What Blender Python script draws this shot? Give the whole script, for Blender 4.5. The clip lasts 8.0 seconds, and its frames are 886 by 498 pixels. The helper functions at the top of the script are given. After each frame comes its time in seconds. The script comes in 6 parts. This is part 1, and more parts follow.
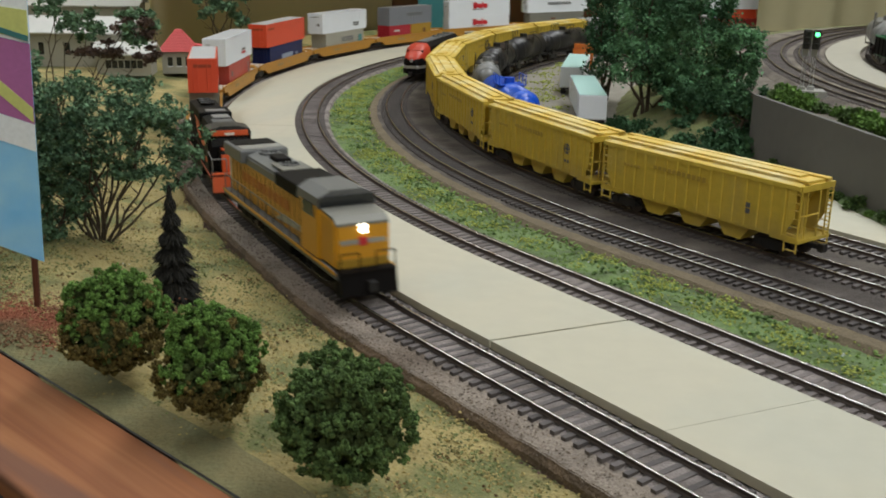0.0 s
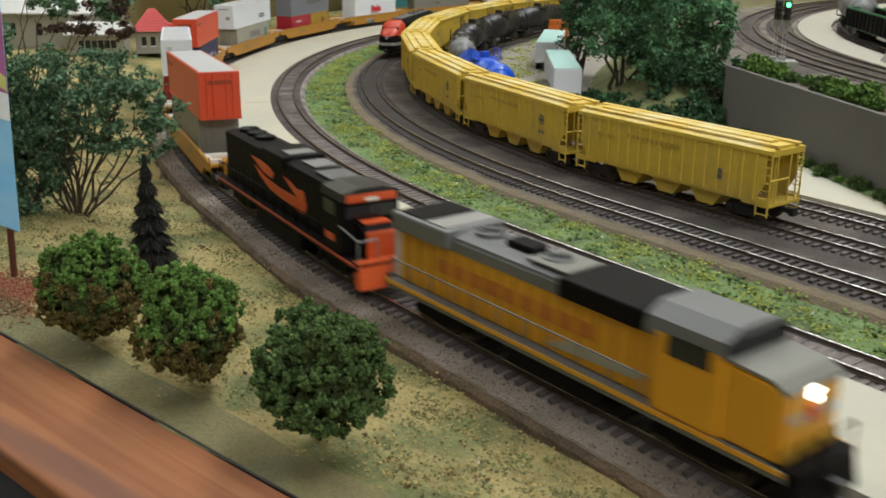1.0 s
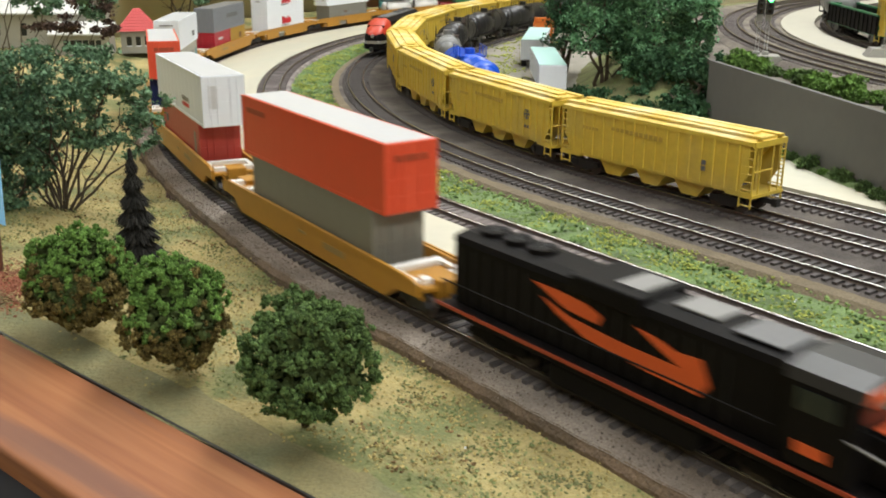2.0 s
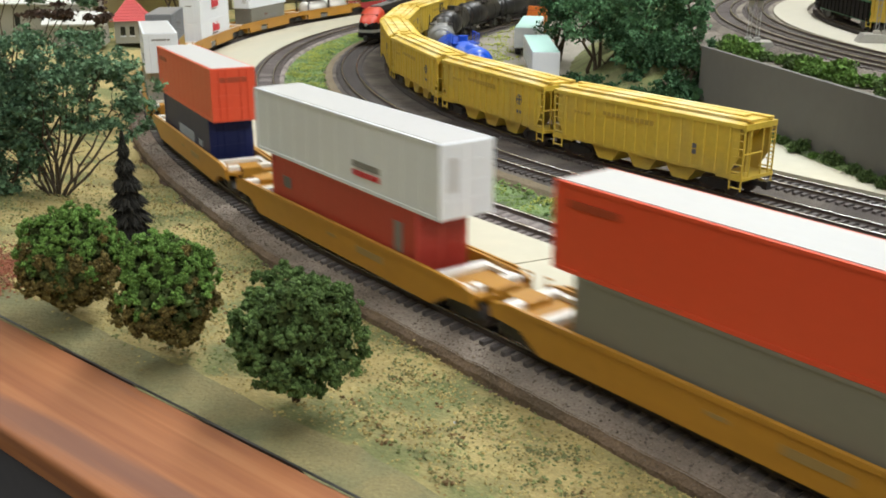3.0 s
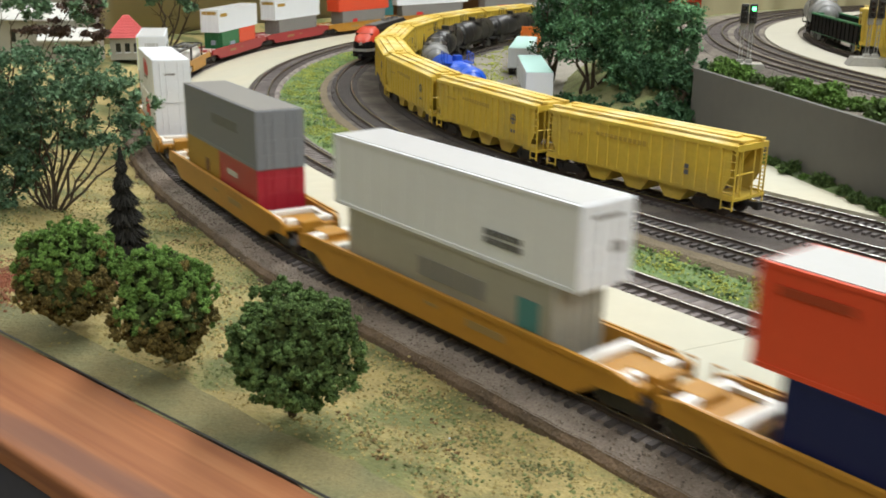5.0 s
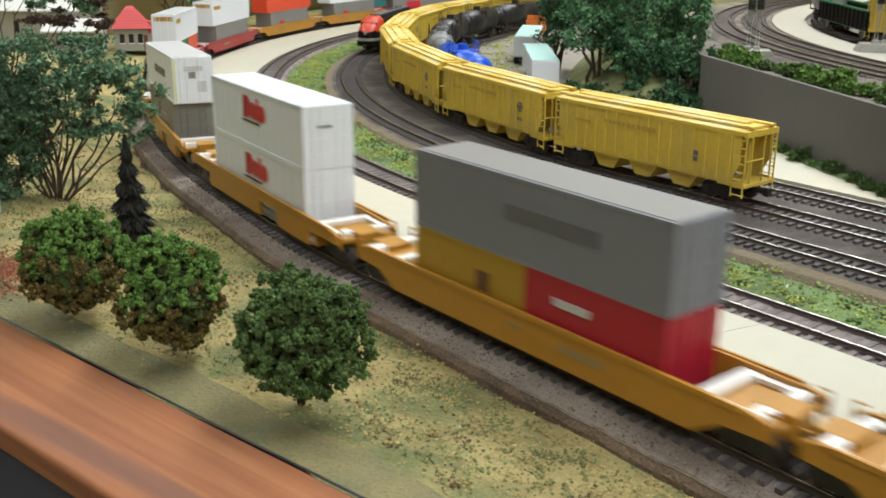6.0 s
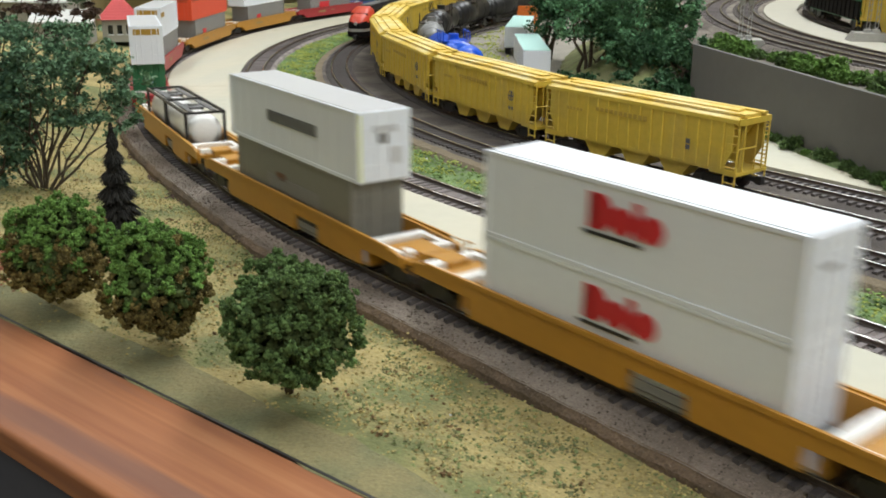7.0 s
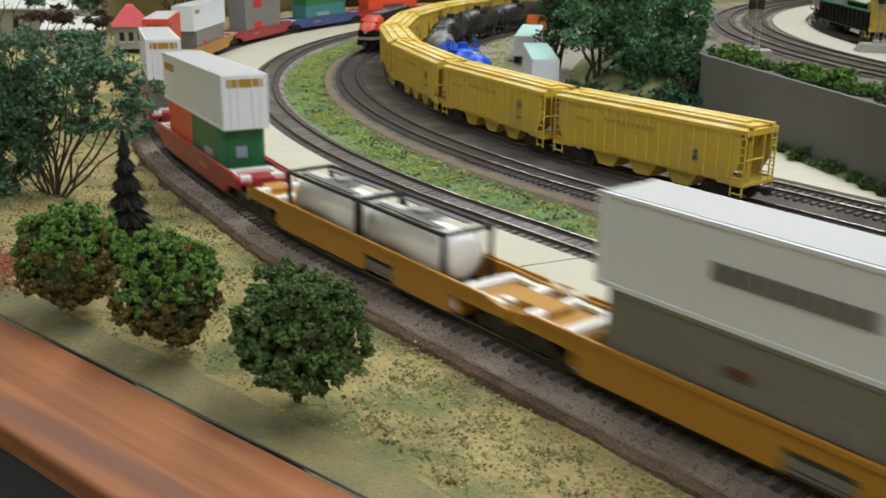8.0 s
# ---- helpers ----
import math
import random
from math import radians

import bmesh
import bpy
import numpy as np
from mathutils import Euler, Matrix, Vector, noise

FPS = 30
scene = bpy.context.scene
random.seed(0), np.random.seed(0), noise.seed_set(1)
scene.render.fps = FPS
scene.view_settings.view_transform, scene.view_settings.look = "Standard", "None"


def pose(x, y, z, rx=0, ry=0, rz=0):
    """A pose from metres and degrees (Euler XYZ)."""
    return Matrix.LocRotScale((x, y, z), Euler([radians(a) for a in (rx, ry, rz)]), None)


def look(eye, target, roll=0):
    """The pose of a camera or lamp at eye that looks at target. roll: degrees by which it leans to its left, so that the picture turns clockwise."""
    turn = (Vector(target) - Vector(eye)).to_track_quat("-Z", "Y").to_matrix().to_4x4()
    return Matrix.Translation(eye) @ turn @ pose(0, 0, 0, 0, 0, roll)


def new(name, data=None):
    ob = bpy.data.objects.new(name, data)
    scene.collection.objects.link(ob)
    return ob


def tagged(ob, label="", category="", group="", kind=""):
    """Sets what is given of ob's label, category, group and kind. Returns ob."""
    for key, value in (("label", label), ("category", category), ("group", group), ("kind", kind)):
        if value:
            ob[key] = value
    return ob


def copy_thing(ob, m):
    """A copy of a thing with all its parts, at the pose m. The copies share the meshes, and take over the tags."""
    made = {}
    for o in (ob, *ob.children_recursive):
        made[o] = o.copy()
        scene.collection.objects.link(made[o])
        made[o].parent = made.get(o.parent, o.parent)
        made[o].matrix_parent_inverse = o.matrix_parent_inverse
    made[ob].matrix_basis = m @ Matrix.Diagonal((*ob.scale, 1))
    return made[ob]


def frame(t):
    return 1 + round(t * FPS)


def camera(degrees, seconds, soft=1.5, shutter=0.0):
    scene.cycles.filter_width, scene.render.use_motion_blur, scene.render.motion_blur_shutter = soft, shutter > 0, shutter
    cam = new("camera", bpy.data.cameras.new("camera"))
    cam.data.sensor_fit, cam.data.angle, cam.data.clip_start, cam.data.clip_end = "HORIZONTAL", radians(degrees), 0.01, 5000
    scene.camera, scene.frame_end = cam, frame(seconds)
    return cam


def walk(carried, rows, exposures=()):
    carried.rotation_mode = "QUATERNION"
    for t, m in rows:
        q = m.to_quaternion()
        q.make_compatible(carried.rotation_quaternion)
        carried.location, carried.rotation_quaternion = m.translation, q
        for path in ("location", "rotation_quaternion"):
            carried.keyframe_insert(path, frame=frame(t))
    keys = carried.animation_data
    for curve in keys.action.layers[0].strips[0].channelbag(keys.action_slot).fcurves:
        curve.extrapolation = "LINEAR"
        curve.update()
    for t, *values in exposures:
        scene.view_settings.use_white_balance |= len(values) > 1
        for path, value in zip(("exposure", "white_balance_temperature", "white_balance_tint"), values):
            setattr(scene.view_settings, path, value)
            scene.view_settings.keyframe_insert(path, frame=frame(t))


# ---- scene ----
cam = camera(47.5, 8.0, soft=1.8, shutter=0.7)
PATH = [
    (0, (0.0, 0.0, 0.18), (0.0, 1.91, -0.413), 1.1),
    (0.5, (0.001, -0.002, 0.177), (0.018, 1.904, -0.43), 1.0),
    (1, (0.002, -0.007, 0.173), (0.043, 1.893, -0.451), 0.7),
    (1.5, (0.002, -0.009, 0.172), (0.056, 1.894, -0.441), 0.6),
    (2, (0.003, -0.011, 0.169), (0.068, 1.889, -0.452), 0.5),
    (3.5, (0.007, -0.017, 0.164), (0.08, 1.878, -0.472), 0.3),
    (4, (0.008, -0.018, 0.165), (0.091, 1.881, -0.456), 0.5),
    (4.5, (0.006, -0.02, 0.166), (0.098, 1.886, -0.432), 1.0),
    (6, (0.002, -0.016, 0.162), (0.082, 1.885, -0.453), 0.6),
    (6.5, (0.004, -0.013, 0.16), (0.103, 1.884, -0.466), 0.6),
    (7, (0.003, -0.012, 0.158), (0.099, 1.885, -0.469), 0.6),
    (7.5, (0.003, -0.014, 0.159), (0.092, 1.885, -0.462), 0.8),
    (8, (0.003, -0.015, 0.16), (0.083, 1.887, -0.454), 0.8),
]
EXPOSURES = [(0, -0.40, 6350, 10), (1.0, -0.16, 6400, 10), (1.6, 0.26, 6400, 10), (2.1, 0.36, 6500, 10), (3.5, 0.26, 6400, 10), (4.5, 0.26, 6500, 10), (6.0, 0.26, 6300, 10), (6.8, 0.20, 6250, 10), (7.5, -0.02, 6250, 10), (8, -0.05, 6250, 10)]
walk(cam, [(t, look(eye, target, roll)) for t, eye, target, roll in PATH], EXPOSURES)

# ---- light ----
world = bpy.data.worlds.new("room_air")
scene.world = world
world.use_nodes = True
world.node_tree.nodes["Background"].inputs[0].default_value = (1.0, 0.94, 0.87, 1)
world.node_tree.nodes["Background"].inputs[1].default_value = 0.25


def ceiling_lamp(x, y, z, sx, sy, watts):
    data = bpy.data.lights.new("tube_light", "AREA")
    data.shape, data.size, data.size_y, data.energy, data.color = "RECTANGLE", sx, sy, watts, (0.975, 1.0, 0.985)
    ob = new("tube_light", data)
    ob.matrix_basis = pose(x, y, z)
    return ob


ceiling_lamp(0.6, 1.0, 1.55, 0.35, 2.2, 36)
ceiling_lamp(-0.9, 1.5, 1.55, 0.35, 1.8, 18)
ceiling_lamp(0.6, -1.55, 1.55, 1.8, 0.35, 40)
ceiling_lamp(0.2, 2.1, 1.55, 2.2, 0.3, 12)

# ---- materials ----


def mat(name, base, rough=0.6, metal=0.0, var=0.12, scale=90.0, bump=0.0, other=None, mix_scale=None, lo=0.45, hi=0.6, glow=0.0, spec=0.5, per_object=0.0, per_island=0.0):
    """A surface with fine grain, broad blotches and, where given, patches of a second colour."""
    m = bpy.data.materials.new(name)
    m.use_nodes = True
    nt = m.node_tree
    b = nt.nodes["Principled BSDF"]
    b.inputs["Roughness"].default_value, b.inputs["Metallic"].default_value = rough, metal
    b.inputs["Specular IOR Level"].default_value = spec
    tc = nt.nodes.new("ShaderNodeTexCoord")

    def noise_tex(sc, detail=4.0):
        n = nt.nodes.new("ShaderNodeTexNoise")
        n.inputs["Scale"].default_value, n.inputs["Detail"].default_value = sc, detail
        nt.links.new(tc.outputs["Object"], n.inputs["Vector"])
        return n

    def mixed(a, c, fac, mode="MIX"):
        x = nt.nodes.new("ShaderNodeMix")
        x.data_type, x.blend_type = "RGBA", mode
        for sock, v in ((x.inputs[6], a), (x.inputs[7], c), (x.inputs[0], fac)):
            if hasattr(v, "links"):
                nt.links.new(v, sock)
            else:
                sock.default_value = (*v, 1) if isinstance(v, tuple) else v
        return x.outputs[2]

    fine, broad = noise_tex(scale * 6), noise_tex(scale * 0.35)
    colour = base
    if other:
        ramp = nt.nodes.new("ShaderNodeMapRange")
        ramp.inputs[1].default_value, ramp.inputs[2].default_value = lo, hi
        nt.links.new(noise_tex(mix_scale or scale, 6.0).outputs[0], ramp.inputs[0])
        colour = mixed(base, other, ramp.outputs[0])
    k = 1 - var
    dark = tuple(k for _ in range(3))
    light = tuple(1 + var for _ in range(3))
    v1 = mixed(dark, light, fine.outputs[0])
    v2 = mixed(dark, light, broad.outputs[0])
    colour = mixed(colour, v1, 1.0, "MULTIPLY")
    colour = mixed(colour, v2, 1.0, "MULTIPLY")
    for amount, node, out in ((per_object, "ShaderNodeObjectInfo", "Random"), (per_island, "ShaderNodeNewGeometry", "Random Per Island")):
        if amount:
            info = nt.nodes.new(node)
            v3 = mixed((1 - amount,) * 3, (1 + amount,) * 3, info.outputs[out])
            colour = mixed(colour, v3, 1.0, "MULTIPLY")
    nt.links.new(colour, b.inputs["Base Color"])
    if bump:
        bp = nt.nodes.new("ShaderNodeBump")
        bp.inputs["Strength"].default_value, bp.inputs["Distance"].default_value = bump, 0.0015
        nt.links.new(noise_tex(scale * 4, 6.0).outputs[0], bp.inputs["Height"])
        nt.links.new(bp.outputs[0], b.inputs["Normal"])
    if glow:
        b.inputs["Emission Color"].default_value, b.inputs["Emission Strength"].default_value = (*base, 1), glow
    return m


M = dict(
    ballast=mat("ballast", (0.255, 0.212, 0.175), 0.95, var=0.45, scale=160, bump=0.9, other=(0.15, 0.110, 0.082), mix_scale=11, lo=0.44, hi=0.62),
    ballast_dark=mat("ballast_dark", (0.066, 0.055, 0.049), 0.95, var=0.45, scale=160, bump=0.9, other=(0.115, 0.098, 0.084), mix_scale=30),
    tie=mat("tie", (0.088, 0.076, 0.074), 0.75, var=0.3, per_object=0.35),
    ballast_inner=mat("ballast_inner", (0.245, 0.212, 0.200), 0.95, var=0.45, scale=160, bump=0.9, other=(0.15, 0.125, 0.115), mix_scale=60),
    tie_grey=mat("tie_grey", (0.135, 0.116, 0.112), 0.85, var=0.3, per_object=0.2, per_island=0.2),
    rail=mat("rail", (0.62, 0.605, 0.585), 0.22, metal=1.0, var=0.1),
    rail_side=mat("rail_side", (0.05, 0.035, 0.028), 0.6, var=0.25),
    cream=mat("cream", (0.485, 0.455, 0.355), 0.65, var=0.06, scale=14, bump=0.05, other=(0.455, 0.44, 0.355), mix_scale=9),
    grass=mat("grass", (0.335, 0.270, 0.110), 0.95, var=0.45, scale=120, bump=1.0, other=(0.155, 0.165, 0.062), mix_scale=24, lo=0.46, hi=0.60),
    strip=mat("grass_edge", (0.215, 0.185, 0.085), 0.95, var=0.35, scale=140, bump=1.0, other=(0.165, 0.165, 0.082), mix_scale=30, lo=0.42, hi=0.60),
    green=mat("green", (0.145, 0.215, 0.080), 0.95, var=0.4, scale=130, bump=0.9, other=(0.085, 0.115, 0.050), mix_scale=40),
    cork=mat("cork", (0.15, 0.118, 0.075), 0.95, var=0.35, scale=150, bump=0.7),
    gravel=mat("gravel", (0.24, 0.22, 0.185), 0.95, var=0.25, scale=130, bump=0.5),
    concrete=mat("concrete", (0.125, 0.122, 0.112), 0.85, var=0.07, scale=20, bump=0.15),
    wall=mat("wall_paint", (0.50, 0.44, 0.27), 0.8, var=0.04, scale=3),
    cream_dull=mat("cream_dull", (0.36, 0.34, 0.28), 0.7, var=0.08, scale=14),
    ballast_upper=mat("ballast_upper", (0.19, 0.165, 0.135), 0.95, var=0.45, scale=160, bump=0.9, other=(0.11, 0.092, 0.078), mix_scale=22),
    curtain=mat("curtain", (0.36, 0.32, 0.19), 0.85, var=0.06, scale=6),
    brown=mat("brown_panel", (0.12, 0.045, 0.02), 0.5, var=0.2, scale=6),
    yellow_body=mat("yellow_hopper", (0.64, 0.455, 0.058), 0.5, var=0.14, scale=40, other=(0.49, 0.36, 0.09), mix_scale=25, lo=0.5, hi=0.75),
    yellow_roof=mat("yellow_roof", (0.66, 0.47, 0.09), 0.5, var=0.16, scale=50, other=(0.72, 0.64, 0.36), mix_scale=16),
    orange=mat("orange", (0.70, 0.095, 0.02), 0.45, var=0.06),
    white=mat("white", (0.72, 0.75, 0.80), 0.42, var=0.04),
    black=mat("black", (0.018, 0.017, 0.017), 0.45, var=0.25),
)

# ---- mesh helpers ----


def box(bm, x0, x1, y0, y1, z0, z1, bevel=0.0):
    g = bmesh.ops.create_cube(bm, size=1.0, matrix=Matrix.LocRotScale(((x0 + x1) / 2, (y0 + y1) / 2, (z0 + z1) / 2), None, (abs(x1 - x0), abs(y1 - y0), abs(z1 - z0))))
    if bevel:
        edges = list({e for v in g["verts"] for e in v.link_edges})
        bmesh.ops.bevel(bm, geom=edges, offset=bevel, segments=2, affect="EDGES", profile=0.5)
    return bm


def rod(bm, a, b, r, seg=8, r2=None):
    a, b = Vector(a), Vector(b)
    d = b - a
    m = Matrix.Translation((a + b) / 2) @ d.to_track_quat("Z", "Y").to_matrix().to_4x4()
    bmesh.ops.create_cone(bm, cap_ends=True, segments=seg, radius1=r, radius2=r if r2 is None else r2, depth=d.length, matrix=m)
    return bm


def prism(bm, outline, y0, y1):
    """An outline in x and z, extruded along y."""
    lo = [bm.verts.new((x, y0, z)) for x, z in outline]
    hi = [bm.verts.new((x, y1, z)) for x, z in outline]
    n = len(outline)
    bm.faces.new(lo[::-1]), bm.faces.new(hi)
    for i in range(n):
        bm.faces.new((lo[i], lo[(i + 1) % n], hi[(i + 1) % n], hi[i]))
    bmesh.ops.recalc_face_normals(bm, faces=bm.faces)
    return bm


def loft(bm, outline, x0, x1):
    """An outline in y and z, extruded along x."""
    lo = [bm.verts.new((x0, y, z)) for y, z in outline]
    hi = [bm.verts.new((x1, y, z)) for y, z in outline]
    n = len(outline)
    bm.faces.new(lo), bm.faces.new(hi[::-1])
    for i in range(n):
        bm.faces.new((lo[i], hi[i], hi[(i + 1) % n], lo[(i + 1) % n]))
    bmesh.ops.recalc_face_normals(bm, faces=bm.faces)
    return bm


def mesh_of(bm, name, material, smooth=False):
    me = bpy.data.meshes.new(name)
    bm.to_mesh(me)
    bm.free()
    me.materials.append(material)
    if smooth:
        me.shade_smooth()
    return me


def part(name, bm, material, parent=None, label="", smooth=False):
    ob = new(name, mesh_of(bm, name, material, smooth))
    ob.parent = parent
    if label:
        ob["label"] = label
    return ob


def B():
    return bmesh.new()


def thing(name, label, category, group="", m=None):
    ob = tagged(new(name), label, category, group)
    ob.empty_display_size = 0.02
    if m:
        ob.matrix_basis = m
    return ob


def structure(name, bm, material, label, smooth=False):
    return tagged(part(name, bm, material, None, label, smooth), label, "", "", "structure")


# ---- plan: all the lower tracks are rings round one centre, running on straight past BEND ----
CX, CY, BEND = 0.885, 1.17, radians(36)
FRONT, SECOND, THIRD, HOPPER, TANK = 1.146, 1.034, 0.944, 0.8895, 0.838
WIDEST, SWING = 0.125, 0.66


def ease(k):
    k = max(0.0, min(1.0, k))
    return k * k * (3 - 2 * k)


def share(r):
    """How much of the front track's own line holds at r: all on its bed, none at the second track and at the backdrop."""
    if r < FRONT - 0.02:
        return ease((r - SECOND - 0.018) / (FRONT - SECOND - 0.038))
    return max(0.0, min(1.0, (1.388 - r) / (1.388 - FRONT - 0.03)))


def tighten(r, a):
    """The front curve runs a little closer in along its middle stretch."""
    s = a * FRONT
    return -0.0108 * ease((0.77 - s) / 0.20) * ease((s - 0.02) / 0.28) * share(r)


def widen(r, a):
    """How far the front track swings out, and sinks, behind the bend: most on the track itself, nothing at the second track and at the backdrop."""
    s = SWING - a * FRONT
    e = WIDEST * (max(0.0, min(1.0, s / 0.75)) * 0.6 + 0.4 * ease(s / 0.75)) - 0.08 * ease((s - SWING - 0.70) / 0.45)
    return e * share(r)


def sink(r, s, base=FRONT):
    return -0.18 * widen(r, s / base)


def on(r, s, base=FRONT):
    """Place and heading (degrees) at distance r from the centre and way s, counted on the base ring; behind a quarter turn it runs straight."""
    x, y, h = ring_place(r + tighten(r, s / base), s, base)
    f = 1 + widen(r, s / base)
    return x * f, y * f, h


def ring_place(r, s, base):
    a = s / base
    if a > BEND:
        d = s - base * BEND
        h = math.atan2(-math.cos(BEND), math.sin(BEND))
        return CX - r * math.cos(BEND) + d * math.sin(BEND), CY - r * math.sin(BEND) - d * math.cos(BEND), math.degrees(h)
    if a < -math.pi / 2:
        return CX + (-math.pi / 2 - a) * base, CY + r, 180.0
    return CX - r * math.cos(a), CY - r * math.sin(a), math.degrees(math.atan2(-math.cos(a), math.sin(a)))


def settle(x, y):
    """How far the ground has sunk under (x, y)."""
    a = math.atan2(CY - y, CX - x)
    return sink(math.hypot(CX - x, CY - y), a * FRONT)


def at_deg(r, deg):
    return on(r, radians(deg) * r, r)


def sheared(r, s, base):
    return on(r, s + 0.21 * (FRONT - 0.0205 - r), base)


def ribbon(bm, profile, s0, s1, step, base=FRONT, rough=0.0, close=False, place=on):
    """Sweeps a profile of (distance from the centre, height) along the rings."""
    n = max(2, int((s1 - s0) / step))
    rows = []
    for i in range(n + 1):
        s = s0 + (s1 - s0) * i / n
        row = []
        for r, z in profile:
            x, y, h = place(r, s, base)
            k = noise.noise((x * 90, y * 90, 3.1)) * rough
            z += sink(r, s, base) if place in (on, sheared) else 0.0
            row.append(bm.verts.new((x + k * 0.6, y + k * 0.6, z + noise.noise((x * 140, y * 140, 7.7)) * rough)))
        rows.append(row)
    m = len(profile)
    for a, b in zip(rows[:-1], rows[1:]):
        for j in range(m if close else m - 1):
            k = (j + 1) % m
            bm.faces.new((a[j], a[k], b[k], b[j]))
    if close:
        bm.faces.new(rows[0]), bm.faces.new(rows[-1][::-1])
    bmesh.ops.recalc_face_normals(bm, faces=bm.faces)
    return bm


def rail_bars(name, r, s0, s1, base, z=0.0, place=on):
    out = []
    for off in (-0.00825, 0.00825):
        q = r + off
        web = part("rail_web", ribbon(B(), [(q - 0.0011, z - 0.0026), (q + 0.0011, z - 0.0026), (q + 0.00045, z - 0.0018), (q + 0.00045, z - 0.0006), (q - 0.00045, z - 0.0006), (q - 0.00045, z - 0.0018)], s0, s1, 0.012, base, 0, True, place), M["rail_side"])
        head = part("rail_head", ribbon(B(), [(q - 0.00048, z - 0.0006)] + [(q + 0.00048, z - 0.0006)] + [(q + 0.00055 * math.cos(k * math.pi / 6), z - 0.00022 + 0.00024 * math.sin(k * math.pi / 6)) for k in range(7)], s0, s1, 0.012, base, 0, True, place), M["rail"], smooth=True)
        out += [web, head]
    return out


def track(name, r, s0, s1, base=None, z=0.0, single=None, label="", place=on, grey=False, spacing=0.0066):
    """A track: two rails with dark webs and bright heads, and ties, those in the stretch `single` as pieces of their own."""
    base = base or r
    top = tagged(new(name), label or "model railway track with steel rails on dark ties", "", "", "structure")
    for ob in rail_bars(name, r, s0, s1, base, z, place):
        ob.parent = top
    tie_mat = M["tie_grey"] if grey else M["tie"]
    shared = mesh_of(box(B(), -0.0013, 0.0013, -0.0148, 0.0148, z - 0.0046, z - 0.0025), "tie", tie_mat)
    rest = B()
    n = int((s1 - s0) / spacing)
    for i in range(n):
        s = s0 + spacing * (i + 0.5)
        x, y, h = place(r, s, base)
        h += random.uniform(-1.2, 1.2)
        if single and single[0] <= s <= single[1]:
            ob = new("tie", shared)
            ob.parent = top
            ob.matrix_basis = pose(x, y, random.uniform(-0.0003, 0.0002) + (sink(r, s, base) if place is on else 0.0), 0, 0, h)
        else:
            m = pose(x, y, z - 0.0035 + (sink(r, s, base) if place is on else 0.0), 0, 0, h) @ Matrix.Diagonal((0.0026, 0.0296, 0.0021, 1))
            quick_box(rest, m)
    if rest.verts:
        tagged(part("far_ties", rest, tie_mat, top), kind="stuff")
    else:
        rest.free()
    return top


def quick_box(bm, m):
    v = [bm.verts.new(m @ Vector((x, y, z))) for x in (-0.5, 0.5) for y in (-0.5, 0.5) for z in (-0.5, 0.5)]
    for f in ((0, 1, 3, 2), (4, 6, 7, 5), (0, 4, 5, 1), (2, 3, 7, 6), (0, 2, 6, 4), (1, 5, 7, 3)):
        bm.faces.new([v[i] for i in f])

